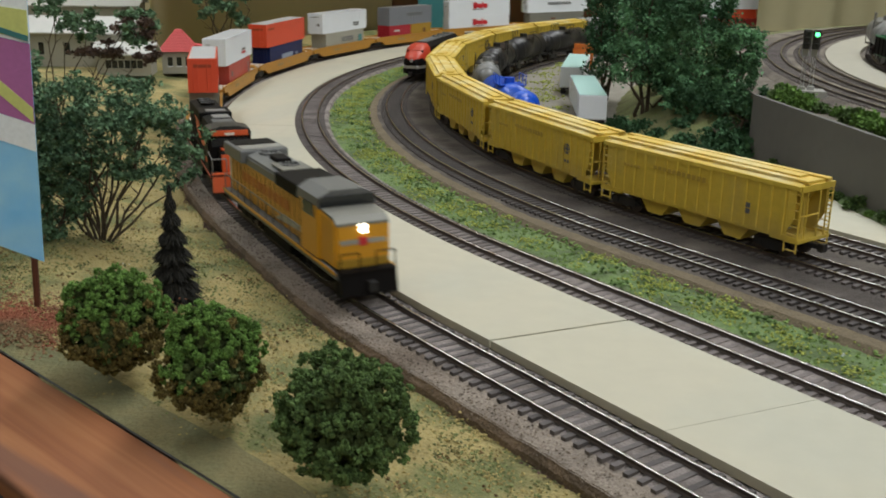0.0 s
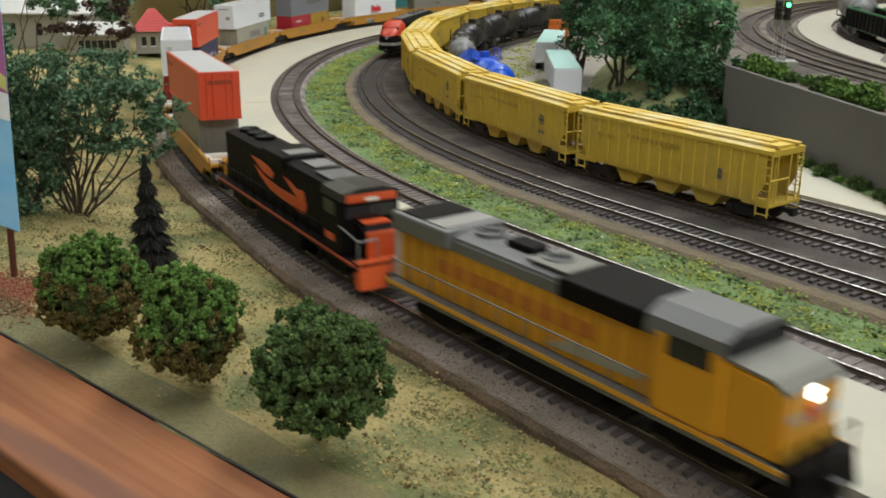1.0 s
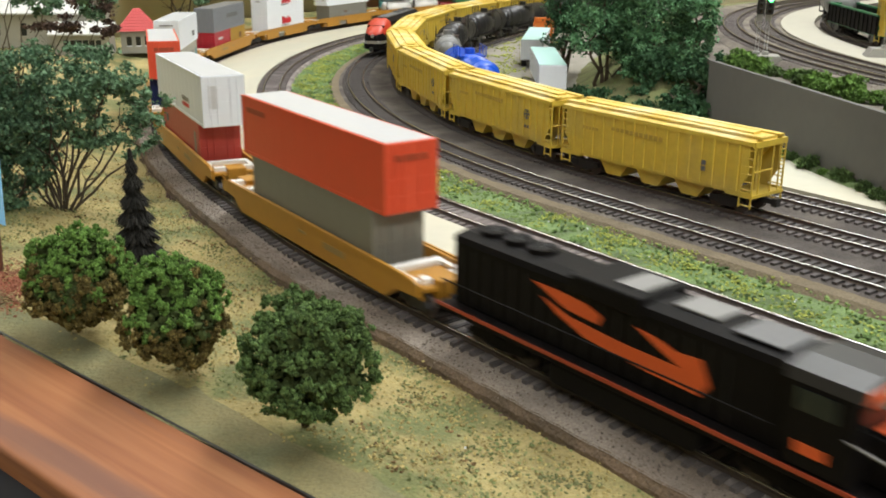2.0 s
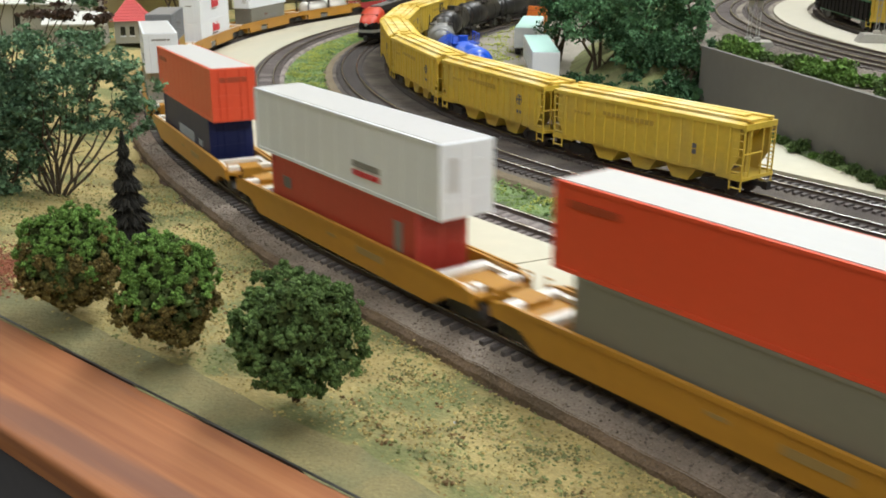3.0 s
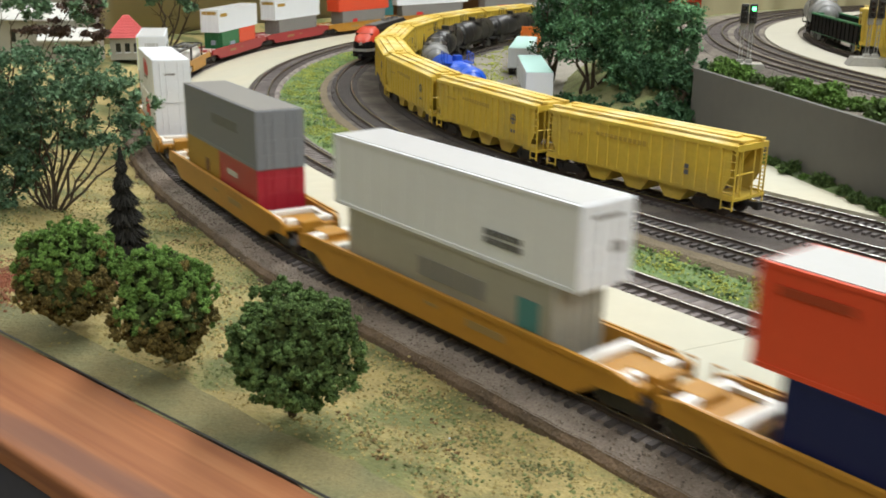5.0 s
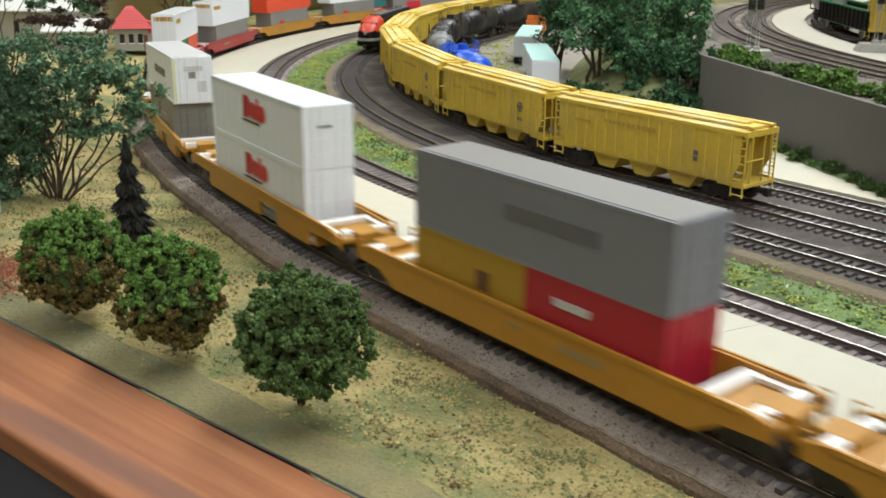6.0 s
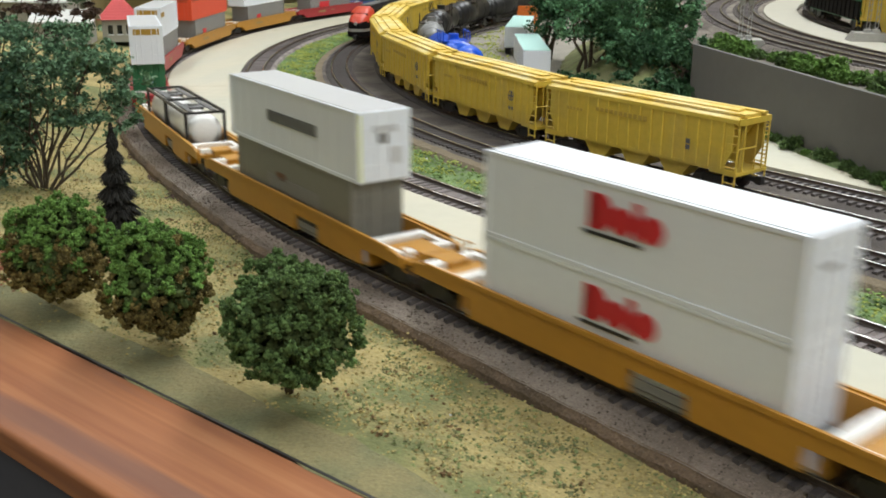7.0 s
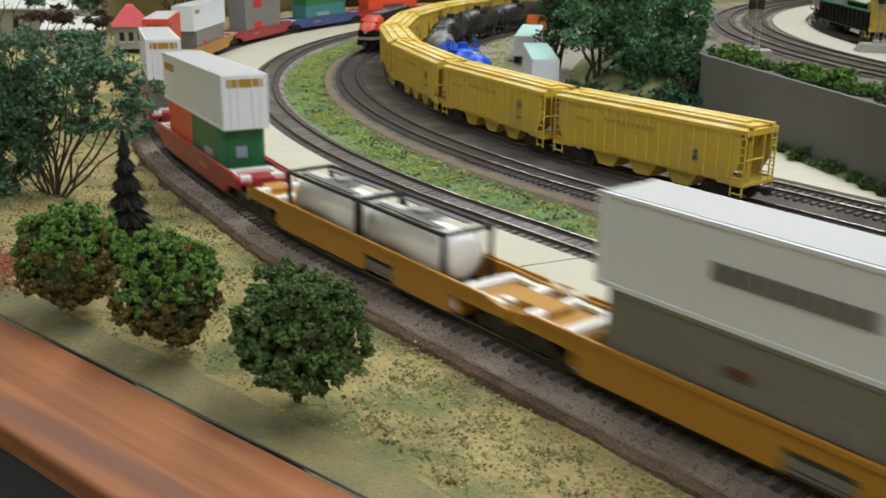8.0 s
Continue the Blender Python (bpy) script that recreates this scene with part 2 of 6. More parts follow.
# ---- more materials ----
M.update(
    red_crumb=mat("red_soil", (0.25, 0.085, 0.045), 0.95, var=0.3, scale=90, bump=0.7, other=(0.16, 0.09, 0.045), mix_scale=35),
    shoulder=mat("ballast_shoulder", (0.175, 0.120, 0.080), 0.95, var=0.45, scale=150, bump=0.9, other=(0.12, 0.085, 0.056), mix_scale=50),
    roof_grey=mat("roof_grey", (0.50, 0.505, 0.515), 0.4, var=0.06, scale=40),
    orange_box=mat("orange_box", (0.66, 0.072, 0.026), 0.42, var=0.06, scale=50),
    orange_dark=mat("orange_dark", (0.33, 0.045, 0.015), 0.5),
    grey_box=mat("grey_box", (0.185, 0.18, 0.155), 0.5, var=0.08, scale=50),
    dark_grey=mat("dark_grey", (0.115, 0.115, 0.12), 0.5, var=0.08, scale=50),
    mid_grey=mat("mid_grey", (0.20, 0.195, 0.19), 0.5, var=0.08),
    red_box=mat("red_box", (0.40, 0.045, 0.032), 0.45, var=0.08, scale=50),
    crimson=mat("crimson", (0.36, 0.012, 0.03), 0.4, var=0.08, scale=50),
    slate=mat("slate", (0.19, 0.20, 0.225), 0.5, var=0.06, scale=50, spec=0.3),
    navy=mat("navy", (0.010, 0.017, 0.080), 0.45, var=0.1, scale=50, spec=0.2),
    pale_blue=mat("pale_blue", (0.30, 0.36, 0.48), 0.5),
    teal=mat("teal", (0.05, 0.20, 0.21), 0.5),
    beige_box=mat("beige_box", (0.33, 0.32, 0.27), 0.5, var=0.08),
    olive_box=mat("olive_yellow", (0.36, 0.21, 0.02), 0.5, var=0.08),
    green_box=mat("green_box", (0.02, 0.15, 0.055), 0.45, var=0.08),
    blue_well=mat("blue_well", (0.04, 0.07, 0.22), 0.45),
    well_yellow=mat("well_yellow", (0.43, 0.205, 0.022), 0.45, var=0.16, scale=30),
    well_red=mat("well_red", (0.32, 0.022, 0.028), 0.42, var=0.09),
    loco_yellow=mat("loco_yellow", (0.64, 0.30, 0.012), 0.35, var=0.06),
    loco_grey=mat("loco_grey", (0.135, 0.138, 0.138), 0.45, var=0.12),
    loco_black=mat("loco_black", (0.006, 0.005, 0.005), 0.6, var=0.25, spec=0.10),
    logo_red=mat("logo_red", (0.55, 0.02, 0.03), 0.5),
    logo_orange=mat("logo_orange", (0.66, 0.10, 0.02), 0.5),
    silver=mat("silver", (0.40, 0.40, 0.39), 0.4, metal=0.6),
    letter_rust=mat("letter_rust", (0.46, 0.15, 0.02), 0.5),
    nose_red=mat("nose_red", (0.46, 0.040, 0.016), 0.4),
    tuft_sage=mat("tuft_sage", (0.18, 0.205, 0.085), 0.95, var=0.4, scale=400, per_island=0.3, spec=0.1),
    steel_white=mat("steel_white", (0.80, 0.79, 0.76), 0.35, var=0.08),
    window=mat("dark_window", (0.012, 0.014, 0.016), 0.08),
    headlight=mat("headlight", (1.0, 0.93, 0.78), 0.3, glow=7.0),
    green_lamp=mat("green_lamp", (0.1, 1.0, 0.25), 0.3, glow=6.0),
    wood=None,
    bark=mat("bark", (0.075, 0.055, 0.035), 0.9, var=0.3, scale=120, bump=0.6),
    leaf_olive=mat("leaf_olive", (0.120, 0.205, 0.115), 0.85, var=0.3, per_island=0.55, spec=0.2),
    leaf_brown=mat("leaf_brown", (0.095, 0.062, 0.048), 0.85, var=0.3, per_island=0.5, spec=0.2),
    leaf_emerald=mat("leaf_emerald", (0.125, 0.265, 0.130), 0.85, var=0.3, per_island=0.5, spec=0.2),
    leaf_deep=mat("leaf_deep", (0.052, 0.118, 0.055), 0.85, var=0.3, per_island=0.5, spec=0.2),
    bush_green=mat("bush_green", (0.128, 0.235, 0.052), 0.9, var=0.4, scale=400, per_island=0.5, spec=0.2, bump=0.8),
    bush_dark=mat("bush_dark", (0.092, 0.150, 0.048), 0.9, var=0.4, scale=400, per_island=0.6, spec=0.2, bump=0.8),
    # darkened green: the shade between a bush's clumps put into colour
    bush_inner_shade=mat("bush_inner_shade", (0.055, 0.075, 0.026), 0.95, var=0.4, scale=400, per_island=0.5, spec=0.1),
    bush_brown=mat("bush_brown", (0.150, 0.118, 0.038), 0.9, var=0.4, scale=400, per_island=0.5, spec=0.2, bump=0.8),
    fir=mat("fir_needles", (0.020, 0.019, 0.016), 0.9, var=0.35, per_island=0.5, spec=0.2),
    tuft_yellow=mat("tuft_yellow", (0.31, 0.345, 0.085), 0.95, var=0.4, scale=400, per_island=0.3, spec=0.1),
    tuft_green=mat("tuft_green", (0.16, 0.235, 0.075), 0.95, var=0.4, scale=400, per_island=0.3, spec=0.1),
    tuft_tan=mat("tuft_tan", (0.34, 0.275, 0.115), 0.95, var=0.4, scale=400, per_island=0.3, spec=0.1),
    tuft_brown=mat("tuft_brown", (0.16, 0.105, 0.05), 0.95, var=0.4, scale=400, per_island=0.45, spec=0.1),
    stone=mat("ballast_stone", (0.20, 0.162, 0.130), 0.95, var=0.3, per_island=0.5, spec=0.2),
    bank=mat("bank_grass", (0.165, 0.18, 0.07), 0.95, var=0.35, scale=120, bump=0.8, other=(0.12, 0.12, 0.05), mix_scale=40),
    roof_pale=mat("roof_pale", (0.52, 0.52, 0.49), 0.6, var=0.1),
    roof_red=mat("roof_red", (0.55, 0.075, 0.075), 0.6, var=0.12),
    tank_black=mat("tank_black", (0.022, 0.021, 0.021), 0.32, var=0.25),
    tank_blue=mat("tank_blue", (0.012, 0.085, 0.55), 0.3, var=0.08),
    tank_grey=mat("tank_grey", (0.19, 0.19, 0.185), 0.35, var=0.15),
    trailer_roof=mat("trailer_roof", (0.40, 0.62, 0.58), 0.5, var=0.06),
    cab_orange=mat("cab_orange", (0.70, 0.17, 0.02), 0.4),
    banner_blue=mat("banner_blue", (0.22, 0.58, 0.98), 0.35, var=0.08, scale=12, other=(0.45, 0.78, 0.99), mix_scale=14),
    banner_white=mat("banner_white", (0.85, 0.9, 0.95), 0.5),
    banner_plum=mat("banner_plum", (0.44, 0.15, 0.38), 0.5),
    banner_lime=mat("banner_lime", (0.62, 0.66, 0.22), 0.5),
    pole=mat("pole", (0.10, 0.035, 0.022), 0.4),
    carpet=mat("floor_dark", (0.058, 0.058, 0.074), 0.9, scale=30),
    hopper_mark=mat("hopper_lettering", (0.46, 0.31, 0.05), 0.5),
    mark_dull=mat("dull_lettering", (0.30, 0.20, 0.08), 0.5),
    ceiling=mat("ceiling_white", (0.50, 0.49, 0.45), 0.9),
)


def wood_mat():
    """Red-brown stained wood with long grain."""
    m = bpy.data.materials.new("stained_wood")
    m.use_nodes = True
    nt = m.node_tree
    b = nt.nodes["Principled BSDF"]
    tc, mp, n = nt.nodes.new("ShaderNodeTexCoord"), nt.nodes.new("ShaderNodeMapping"), nt.nodes.new("ShaderNodeTexNoise")
    mp.inputs["Scale"].default_value = (150, 5, 150)
    n.inputs["Scale"].default_value, n.inputs["Detail"].default_value, n.inputs["Distortion"].default_value = 1.0, 8.0, 0.6
    ramp = nt.nodes.new("ShaderNodeValToRGB")
    ramp.color_ramp.elements[0].position, ramp.color_ramp.elements[0].color = 0.30, (0.235, 0.088, 0.040, 1)
    ramp.color_ramp.elements[1].position, ramp.color_ramp.elements[1].color = 0.50, (0.305, 0.122, 0.052, 1)
    e = ramp.color_ramp.elements.new(0.68)
    e.color = (0.370, 0.160, 0.070, 1)
    nt.links.new(tc.outputs["Object"], mp.inputs[0])
    nt.links.new(mp.outputs[0], n.inputs["Vector"])
    nt.links.new(n.outputs[0], ramp.inputs[0])
    blot, wide = nt.nodes.new("ShaderNodeMapping"), nt.nodes.new("ShaderNodeTexNoise")
    blot.inputs["Scale"].default_value = (62, 3.2, 40)
    wide.inputs["Scale"].default_value, wide.inputs["Detail"].default_value = 1.0, 4.0
    nt.links.new(tc.outputs["Object"], blot.inputs[0])
    nt.links.new(blot.outputs[0], wide.inputs["Vector"])
    rng, mul = nt.nodes.new("ShaderNodeMapRange"), nt.nodes.new("ShaderNodeMix")
    rng.inputs[1].default_value, rng.inputs[2].default_value, rng.inputs[3].default_value, rng.inputs[4].default_value = 0.53, 0.62, 0.0, 0.72
    nt.links.new(wide.outputs[0], rng.inputs[0])
    mul.data_type = "RGBA"
    nt.links.new(rng.outputs[0], mul.inputs[0])
    nt.links.new(ramp.outputs[0], mul.inputs[6])
    mul.inputs[7].default_value = (0.155, 0.078, 0.058, 1)
    nt.links.new(mul.outputs[2], b.inputs["Base Color"])
    b.inputs["Roughness"].default_value, b.inputs["Specular IOR Level"].default_value = 0.6, 0.2
    return m


M["wood"] = wood_mat()

# ---- the room ----
structure("floor", box(B(), -2.6, 4.2, -2.2, 2.75, -1.0, -0.95), M["carpet"], "dark carpet floor of the club room")
structure("ceiling", box(B(), -2.6, 4.2, -2.2, 2.75, 1.6, 1.65), M["ceiling"], "white ceiling")
structure("wall_north", box(B(), -2.6, 4.2, 2.6, 2.7, -0.95, 1.6), M["wall"], "beige painted wall behind the layout")
structure("wall_south", box(B(), -2.6, 4.2, -2.2, -2.1, -0.95, 1.6), M["wall"], "beige painted wall")
structure("wall_west", box(B(), -2.7, -2.6, -2.2, 2.7, -0.95, 1.6), M["wall"], "beige painted wall")
structure("wall_east", box(B(), 4.2, 4.3, -2.2, 2.7, -0.95, 1.6), M["wall"], "beige painted wall")
cur = B()
prev = None
for i in range(161):
    x = 0.66 + i * 0.012
    y = 2.20 + 0.022 * abs(math.sin(i * 0.24)) + 0.006 * math.sin(i * 0.9)
    pair = [cur.verts.new((x, y, z)) for z in (-0.02, 0.9)]
    if prev:
        cur.faces.new((prev[0], pair[0], pair[1], prev[1]))
    prev = pair
structure("curtain", cur, M["curtain"], "beige pleated curtain along the wall", True)
for x, y, sx, sy in ((0.6, 1.0, 0.3, 2.2), (-0.9, 1.5, 0.3, 1.8), (0.6, -1.55, 1.8, 0.3), (0.2, 2.1, 2.2, 0.3)):
    structure("ceiling_fitting", box(B(), x - sx / 2 - 0.03, x + sx / 2 + 0.03, y - sy / 2 - 0.03, y + sy / 2 + 0.03, 1.562, 1.598), M["ceiling"], "white fluorescent fitting on the ceiling")

# ---- the layout's ground ----
S0, S1 = -1.9, 1.45
TAIL = -3.75
EDGE_A, EDGE_B = Vector((-0.1852, 0.3958)), Vector((0.0048, 0.2223))
EDGE_D = (EDGE_B - EDGE_A).normalized()
EDGE_N = Vector((-EDGE_D.y, EDGE_D.x))


def past_edge(x, y):
    return (Vector((x, y)) - EDGE_A).dot(EDGE_N)


def ground_z(x, y, d):
    """Height of the outer scenery at distance d from the foot of the ballast."""
    near = ease((y - 0.9) / 0.4)
    up = -0.012 + 0.019 * ease(d / 0.12) * (1 - near) + 0.006 * near
    return up + noise.noise((x * 28, y * 28, 0.3)) * 0.0022 + noise.noise((x * 110, y * 110, 5.3)) * 0.0009


gm = B()
rows = []
for i in range(301):
    s = -1.70 + i * 3.20 / 300
    reach = 0.75 if s > -0.50 else 0.222
    for k in range(1, 300):
        x, y, h = on(FRONT + 0.02 + k * 0.0025, s)
        if past_edge(x, y) < 0:
            reach = k * 0.0025
            break
    row = []
    for j in range(46):
        d = reach * (j / 45) ** 1.35
        x, y, h = on(FRONT + 0.02 + d, s)
        k = ease(1 - past_edge(x, y) / 0.018)
        row.append(gm.verts.new((x, y, ground_z(x, y, d) * (1 - k) + 0.0066 * k + sink(FRONT + 0.02 + d, s))))
    rows.append(row)
for a, b in zip(rows[:-1], rows[1:]):
    for j in range(45):
        f = gm.faces.new((a[j], b[j], b[j + 1], a[j + 1]))
        c = f.calc_center_median()
        f.material_index = int(past_edge(c.x, c.y) < 0.0195 + 0.004 * noise.noise((c.x * 14, c.y * 14, 2.0)) and c.x > -0.30)
bmesh.ops.recalc_face_normals(gm, faces=gm.faces)
structure("ground", gm, M["grass"], "tan and olive ground cover of the model scenery", True).data.materials.append(M["strip"])

# the board under everything, the dark rim and the stained wooden ledge in front
under = B()
corners = [EDGE_A - EDGE_D * 1.6, EDGE_B + EDGE_D * 1.0, Vector((2.8, 0.0)), Vector((2.8, 2.58)), Vector((-1.4, 2.58))]
vs = [under.verts.new((p.x, p.y, z)) for z in (-0.09, -0.046) for p in corners]
n = len(corners)
under.faces.new(vs[:n][::-1]), under.faces.new(vs[n:])
for i in range(n):
    under.faces.new((vs[i], vs[(i + 1) % n], vs[n + (i + 1) % n], vs[n + i]))
structure("baseboard", under, M["gravel"], "board that carries the model railway")
turn = math.degrees(math.atan2(EDGE_D.y, EDGE_D.x))
rim = structure("trim", box(B(), -0.7, 1.3, -0.0010, 0.0, -0.046, 0.0068), M["black"], "thin black rim along the scenery")
rim.matrix_basis = pose(EDGE_A.x, EDGE_A.y, 0, 0, 0, turn)
ledge = structure("ledge", prism(B(), [(-0.0012, -0.002), (-0.0012, 0.0060), (-0.0018, 0.0064)] + [(-0.0446 - 0.002 * math.sin(k * math.pi / 16), 0.0044 + 0.002 * math.cos(k * math.pi / 16)) for k in range(9)] + [(-0.0466, -0.002)], -1.3, 0.7), M["wood"], "red-brown stained wooden ledge with long grain")
ledge.matrix_basis = pose(EDGE_A.x, EDGE_A.y, 0, 0, 0, turn + 90)
legs = structure("fascia", box(B(), -0.7, 1.3, -0.0430, -0.0350, -0.95, -0.0024), M["carpet"], "dark skirt below the ledge")
legs.matrix_basis = pose(EDGE_A.x, EDGE_A.y, 0, 0, 0, turn)


def grain(verts, faces, x, y, z, e):
    """One small uneven crumb."""
    b0 = len(verts)
    a0 = random.uniform(0, 6.3)
    for k in range(5):
        q = e * random.uniform(0.55, 1.1)
        verts.append((x + q * math.cos(a0 + k * 1.257), y + q * math.sin(a0 + k * 1.257), z + e * random.uniform(-0.15, 0.35)))
    verts.append((x + random.uniform(-e, e) * 0.35, y + random.uniform(-e, e) * 0.35, z + e * random.uniform(0.45, 0.8)))
    verts.append((x, y, z - e * 0.6))
    for k in range(5):
        faces.append((b0 + k, b0 + (k + 1) % 5, b0 + 5))
        faces.append((b0 + (k + 1) % 5, b0 + k, b0 + 6))


def stones(name, r0, r1, s0, s1, count, z, size, material, label, lumps=False):
    """Loose grains strewn over a ring."""
    verts, faces = [], []
    for _ in range(count):
        r, s = random.uniform(r0, r1), random.uniform(s0, s1)
        x, y, h = on(r, s)
        zz = (z(r, x, y) if callable(z) else z) + sink(r, s)
        e = size * random.uniform(0.5, 1.4)
        grain(verts, faces, x, y, zz, e)
    me = bpy.data.meshes.new(name)
    me.from_pydata(verts, [], faces)
    me.materials.append(material)
    return tagged(new(name, me), label, "", "", "stuff")


# front track's bed, the cream boards with their seams, the green strip and the inner beds
structure("roadbed", ribbon(B(), [(FRONT + 0.0282, -0.0148), (FRONT + 0.0278, -0.0090), (FRONT + 0.0256, -0.0056)], TAIL, S1, 0.003, FRONT, 0.0008), M["shoulder"], "brown sloping shoulder of the front ballast")
structure("trackbed", ribbon(B(), [(FRONT + 0.0262, -0.0060), (FRONT + 0.0240, -0.0052), (FRONT + 0.0165, -0.0044), (FRONT + 0.0125, -0.0041)], TAIL, S1, 0.005, FRONT, 0.0007), M["ballast"], "grey-brown fine ballast beside the front track")
structure("trackbed", ribbon(B(), [(FRONT + 0.0125, -0.0041), (FRONT + 0.0095, -0.0036), (FRONT + 0.0070, -0.0029), (FRONT - 0.0070, -0.0029), (FRONT - 0.0105, -0.0036), (FRONT - 0.0168, -0.0042)], TAIL, S1, 0.005, FRONT, 0.0007), M["ballast_inner"], "purplish grey ballast between the front rails")
structure("roadbed", ribbon(B(), [(FRONT - 0.0165, -0.0042), (FRONT - 0.0200, -0.0085)], S0, S1, 0.006, FRONT, 0.0006), M["shoulder"], "brown inner edge of the front ballast")


cream = tagged(new("pavement"), "smooth cream-painted boards between the tracks", "", "", "structure")
for s0, s1 in ((-1.7, -0.36), (-0.359, 0.182), (0.183, 0.8022), (0.8038, 0.912), (0.9123, 1.45)):
    q0, q1 = FRONT - 0.0205, SECOND + 0.0158
    part("board", ribbon(B(), [(q0, -0.006), (q0, -0.0018), (q1, -0.0022), (q1, -0.006)], s0, s1, 0.02, FRONT, 0, True, sheared), M["cream"], cream)
structure("trackbed", ribbon(B(), [(SECOND + 0.0175, -0.0046), (SECOND + 0.0105, -0.0038), (SECOND + 0.0075, -0.0029), (SECOND - 0.0075, -0.0029), (SECOND - 0.0105, -0.0036), (SECOND - 0.0185, -0.0044), (SECOND - 0.0205, -0.0075)], S0, S1, 0.006, FRONT, 0.0006), M["ballast_inner"], "grey fine ballast under the second track")
structure("verge", ribbon(B(), [(SECOND - 0.0195, -0.0065), (1.000, -0.0066), (0.985, -0.0072), (0.972, -0.0085)], S0, S1, 0.005, FRONT, 0.0012), M["green"], "green and brown grass strip between the tracks")
structure("roadbed", ribbon(B(), [(0.9745, -0.0095), (0.9700, -0.0050), (0.9625, -0.0040)], S0, S1, 0.005, FRONT, 0.0006), M["cork"], "brown cork edge of the inner roadbed")
structure("trackbed", ribbon(B(), [(0.9630, -0.0040), (0.944, -0.0036), (0.917, -0.0044), (0.8895, -0.0036), (0.864, -0.0044), (0.838, -0.0036), (0.815, -0.0055)], S0, S1, 0.006, FRONT, 0.0006), M["ballast_dark"], "dark weathered ballast under the inner tracks")
structure("lot", ribbon(B(), [(0.8155, -0.0050), (0.76, -0.0052), (0.70, -0.0050), (0.52, -0.0050)], S0, 0.60, 0.01, FRONT, 0.0004), M["gravel"], "grey gravel yard with tracks of dirt")
structure("platform", ribbon(B(), [(0.8135, -0.0065), (0.8135, -0.0020), (0.640, -0.0020), (0.640, -0.0065)], 0.615, S1, 0.02, FRONT, 0, True), M["cream"], "cream-painted board inside the tracks")

track("track_front", FRONT, TAIL, S1, single=(0.35, 1.2), label="front track, shiny steel rails on dark ties")
track("track_second", SECOND, -1.6, 1.35, single=(0.62, 1.2), label="second track beside the cream boards", grey=True)
track("track_third", THIRD, -1.4, 1.35, label="third track on dark ballast", spacing=0.006)
track("track_hopper", HOPPER, -1.3, 1.35, label="track under the yellow hopper cars", spacing=0.006)
track("track_tank", TANK, -1.2, 1.35, label="inner siding with tank cars", spacing=0.006)

# legs under the board
for x, y in ((-1.0, 2.3), (0.2, 2.4), (1.4, 2.4), (2.6, 2.4), (-0.3, 0.75), (0.3, 0.25), (1.4, 0.2), (2.6, 0.15), (1.4, 1.3)):
    structure("table_leg", box(B(), x - 0.03, x + 0.03, y - 0.03, y + 0.03, -0.95, -0.09), M["wood"], "wooden leg under the layout")

# loose cover
stones("ballast_grains", FRONT - 0.0165, FRONT + 0.027, 0.1, 1.35, 14000, lambda r, x, y: -0.0043 if r < FRONT + 0.0255 else -0.0055 - (r - FRONT - 0.0255) * 1.9, 0.00055, M["stone"], "loose ballast grains beside the front track")
stones("green_tufts", SECOND - 0.066, SECOND - 0.021, -0.9, 1.3, 7500, -0.0066, 0.0012, M["tuft_green"], "small green foam tufts")


def patches(name, spots, count, spread, size, material, label, rise=0.0):
    """Tufts gathered in loose patches round spots (x, y, z)."""
    verts, faces = [], []
    for x0, y0, z0 in spots:
        k = random.uniform(0.4, 1.5)
        for _ in range(int(count * k)):
            x, y = random.gauss(x0, spread * k), random.gauss(y0, spread * k)
            e = size * random.uniform(0.5, 1.5)
            z = z0 + random.uniform(0, rise) * math.exp(-((x - x0) ** 2 + (y - y0) ** 2) / (spread * k) ** 2)
            grain(verts, faces, x, y, z, e)
    me = bpy.data.meshes.new(name)
    me.from_pydata(verts, [], faces)
    me.materials.append(material)
    return tagged(new(name, me), label, "", "", "stuff")


def ring_spots(r0, r1, s0, s1, n, z):
    out = []
    for _ in range(n):
        x, y, h = on(random.uniform(r0, r1), random.uniform(s0, s1))
        out.append((x, y, z))
    return out


patches("yellow_tufts", ring_spots(SECOND - 0.060, SECOND - 0.026, -0.7, 1.25, 200, -0.0058), 40, 0.0052, 0.0008, M["tuft_yellow"], "bright yellow-green foam tufts on the grass strip", 0.003)
patches("dark_tufts", ring_spots(SECOND - 0.062, SECOND - 0.024, -0.7, 1.25, 130, -0.0062), 9, 0.003, 0.0013, M["bush_dark"], "dark green foam tufts on the grass strip", 0.002)


def outer_spots(n, d0, d1, s0=0.2, s1=1.4):
    out = []
    while len(out) < n:
        d = random.uniform(d0, d1)
        x, y, h = on(FRONT + 0.02 + d, random.uniform(s0, s1))
        if past_edge(x, y) > 0.0215:
            out.append((x, y, ground_z(x, y, d) + settle(x, y)))
    return out


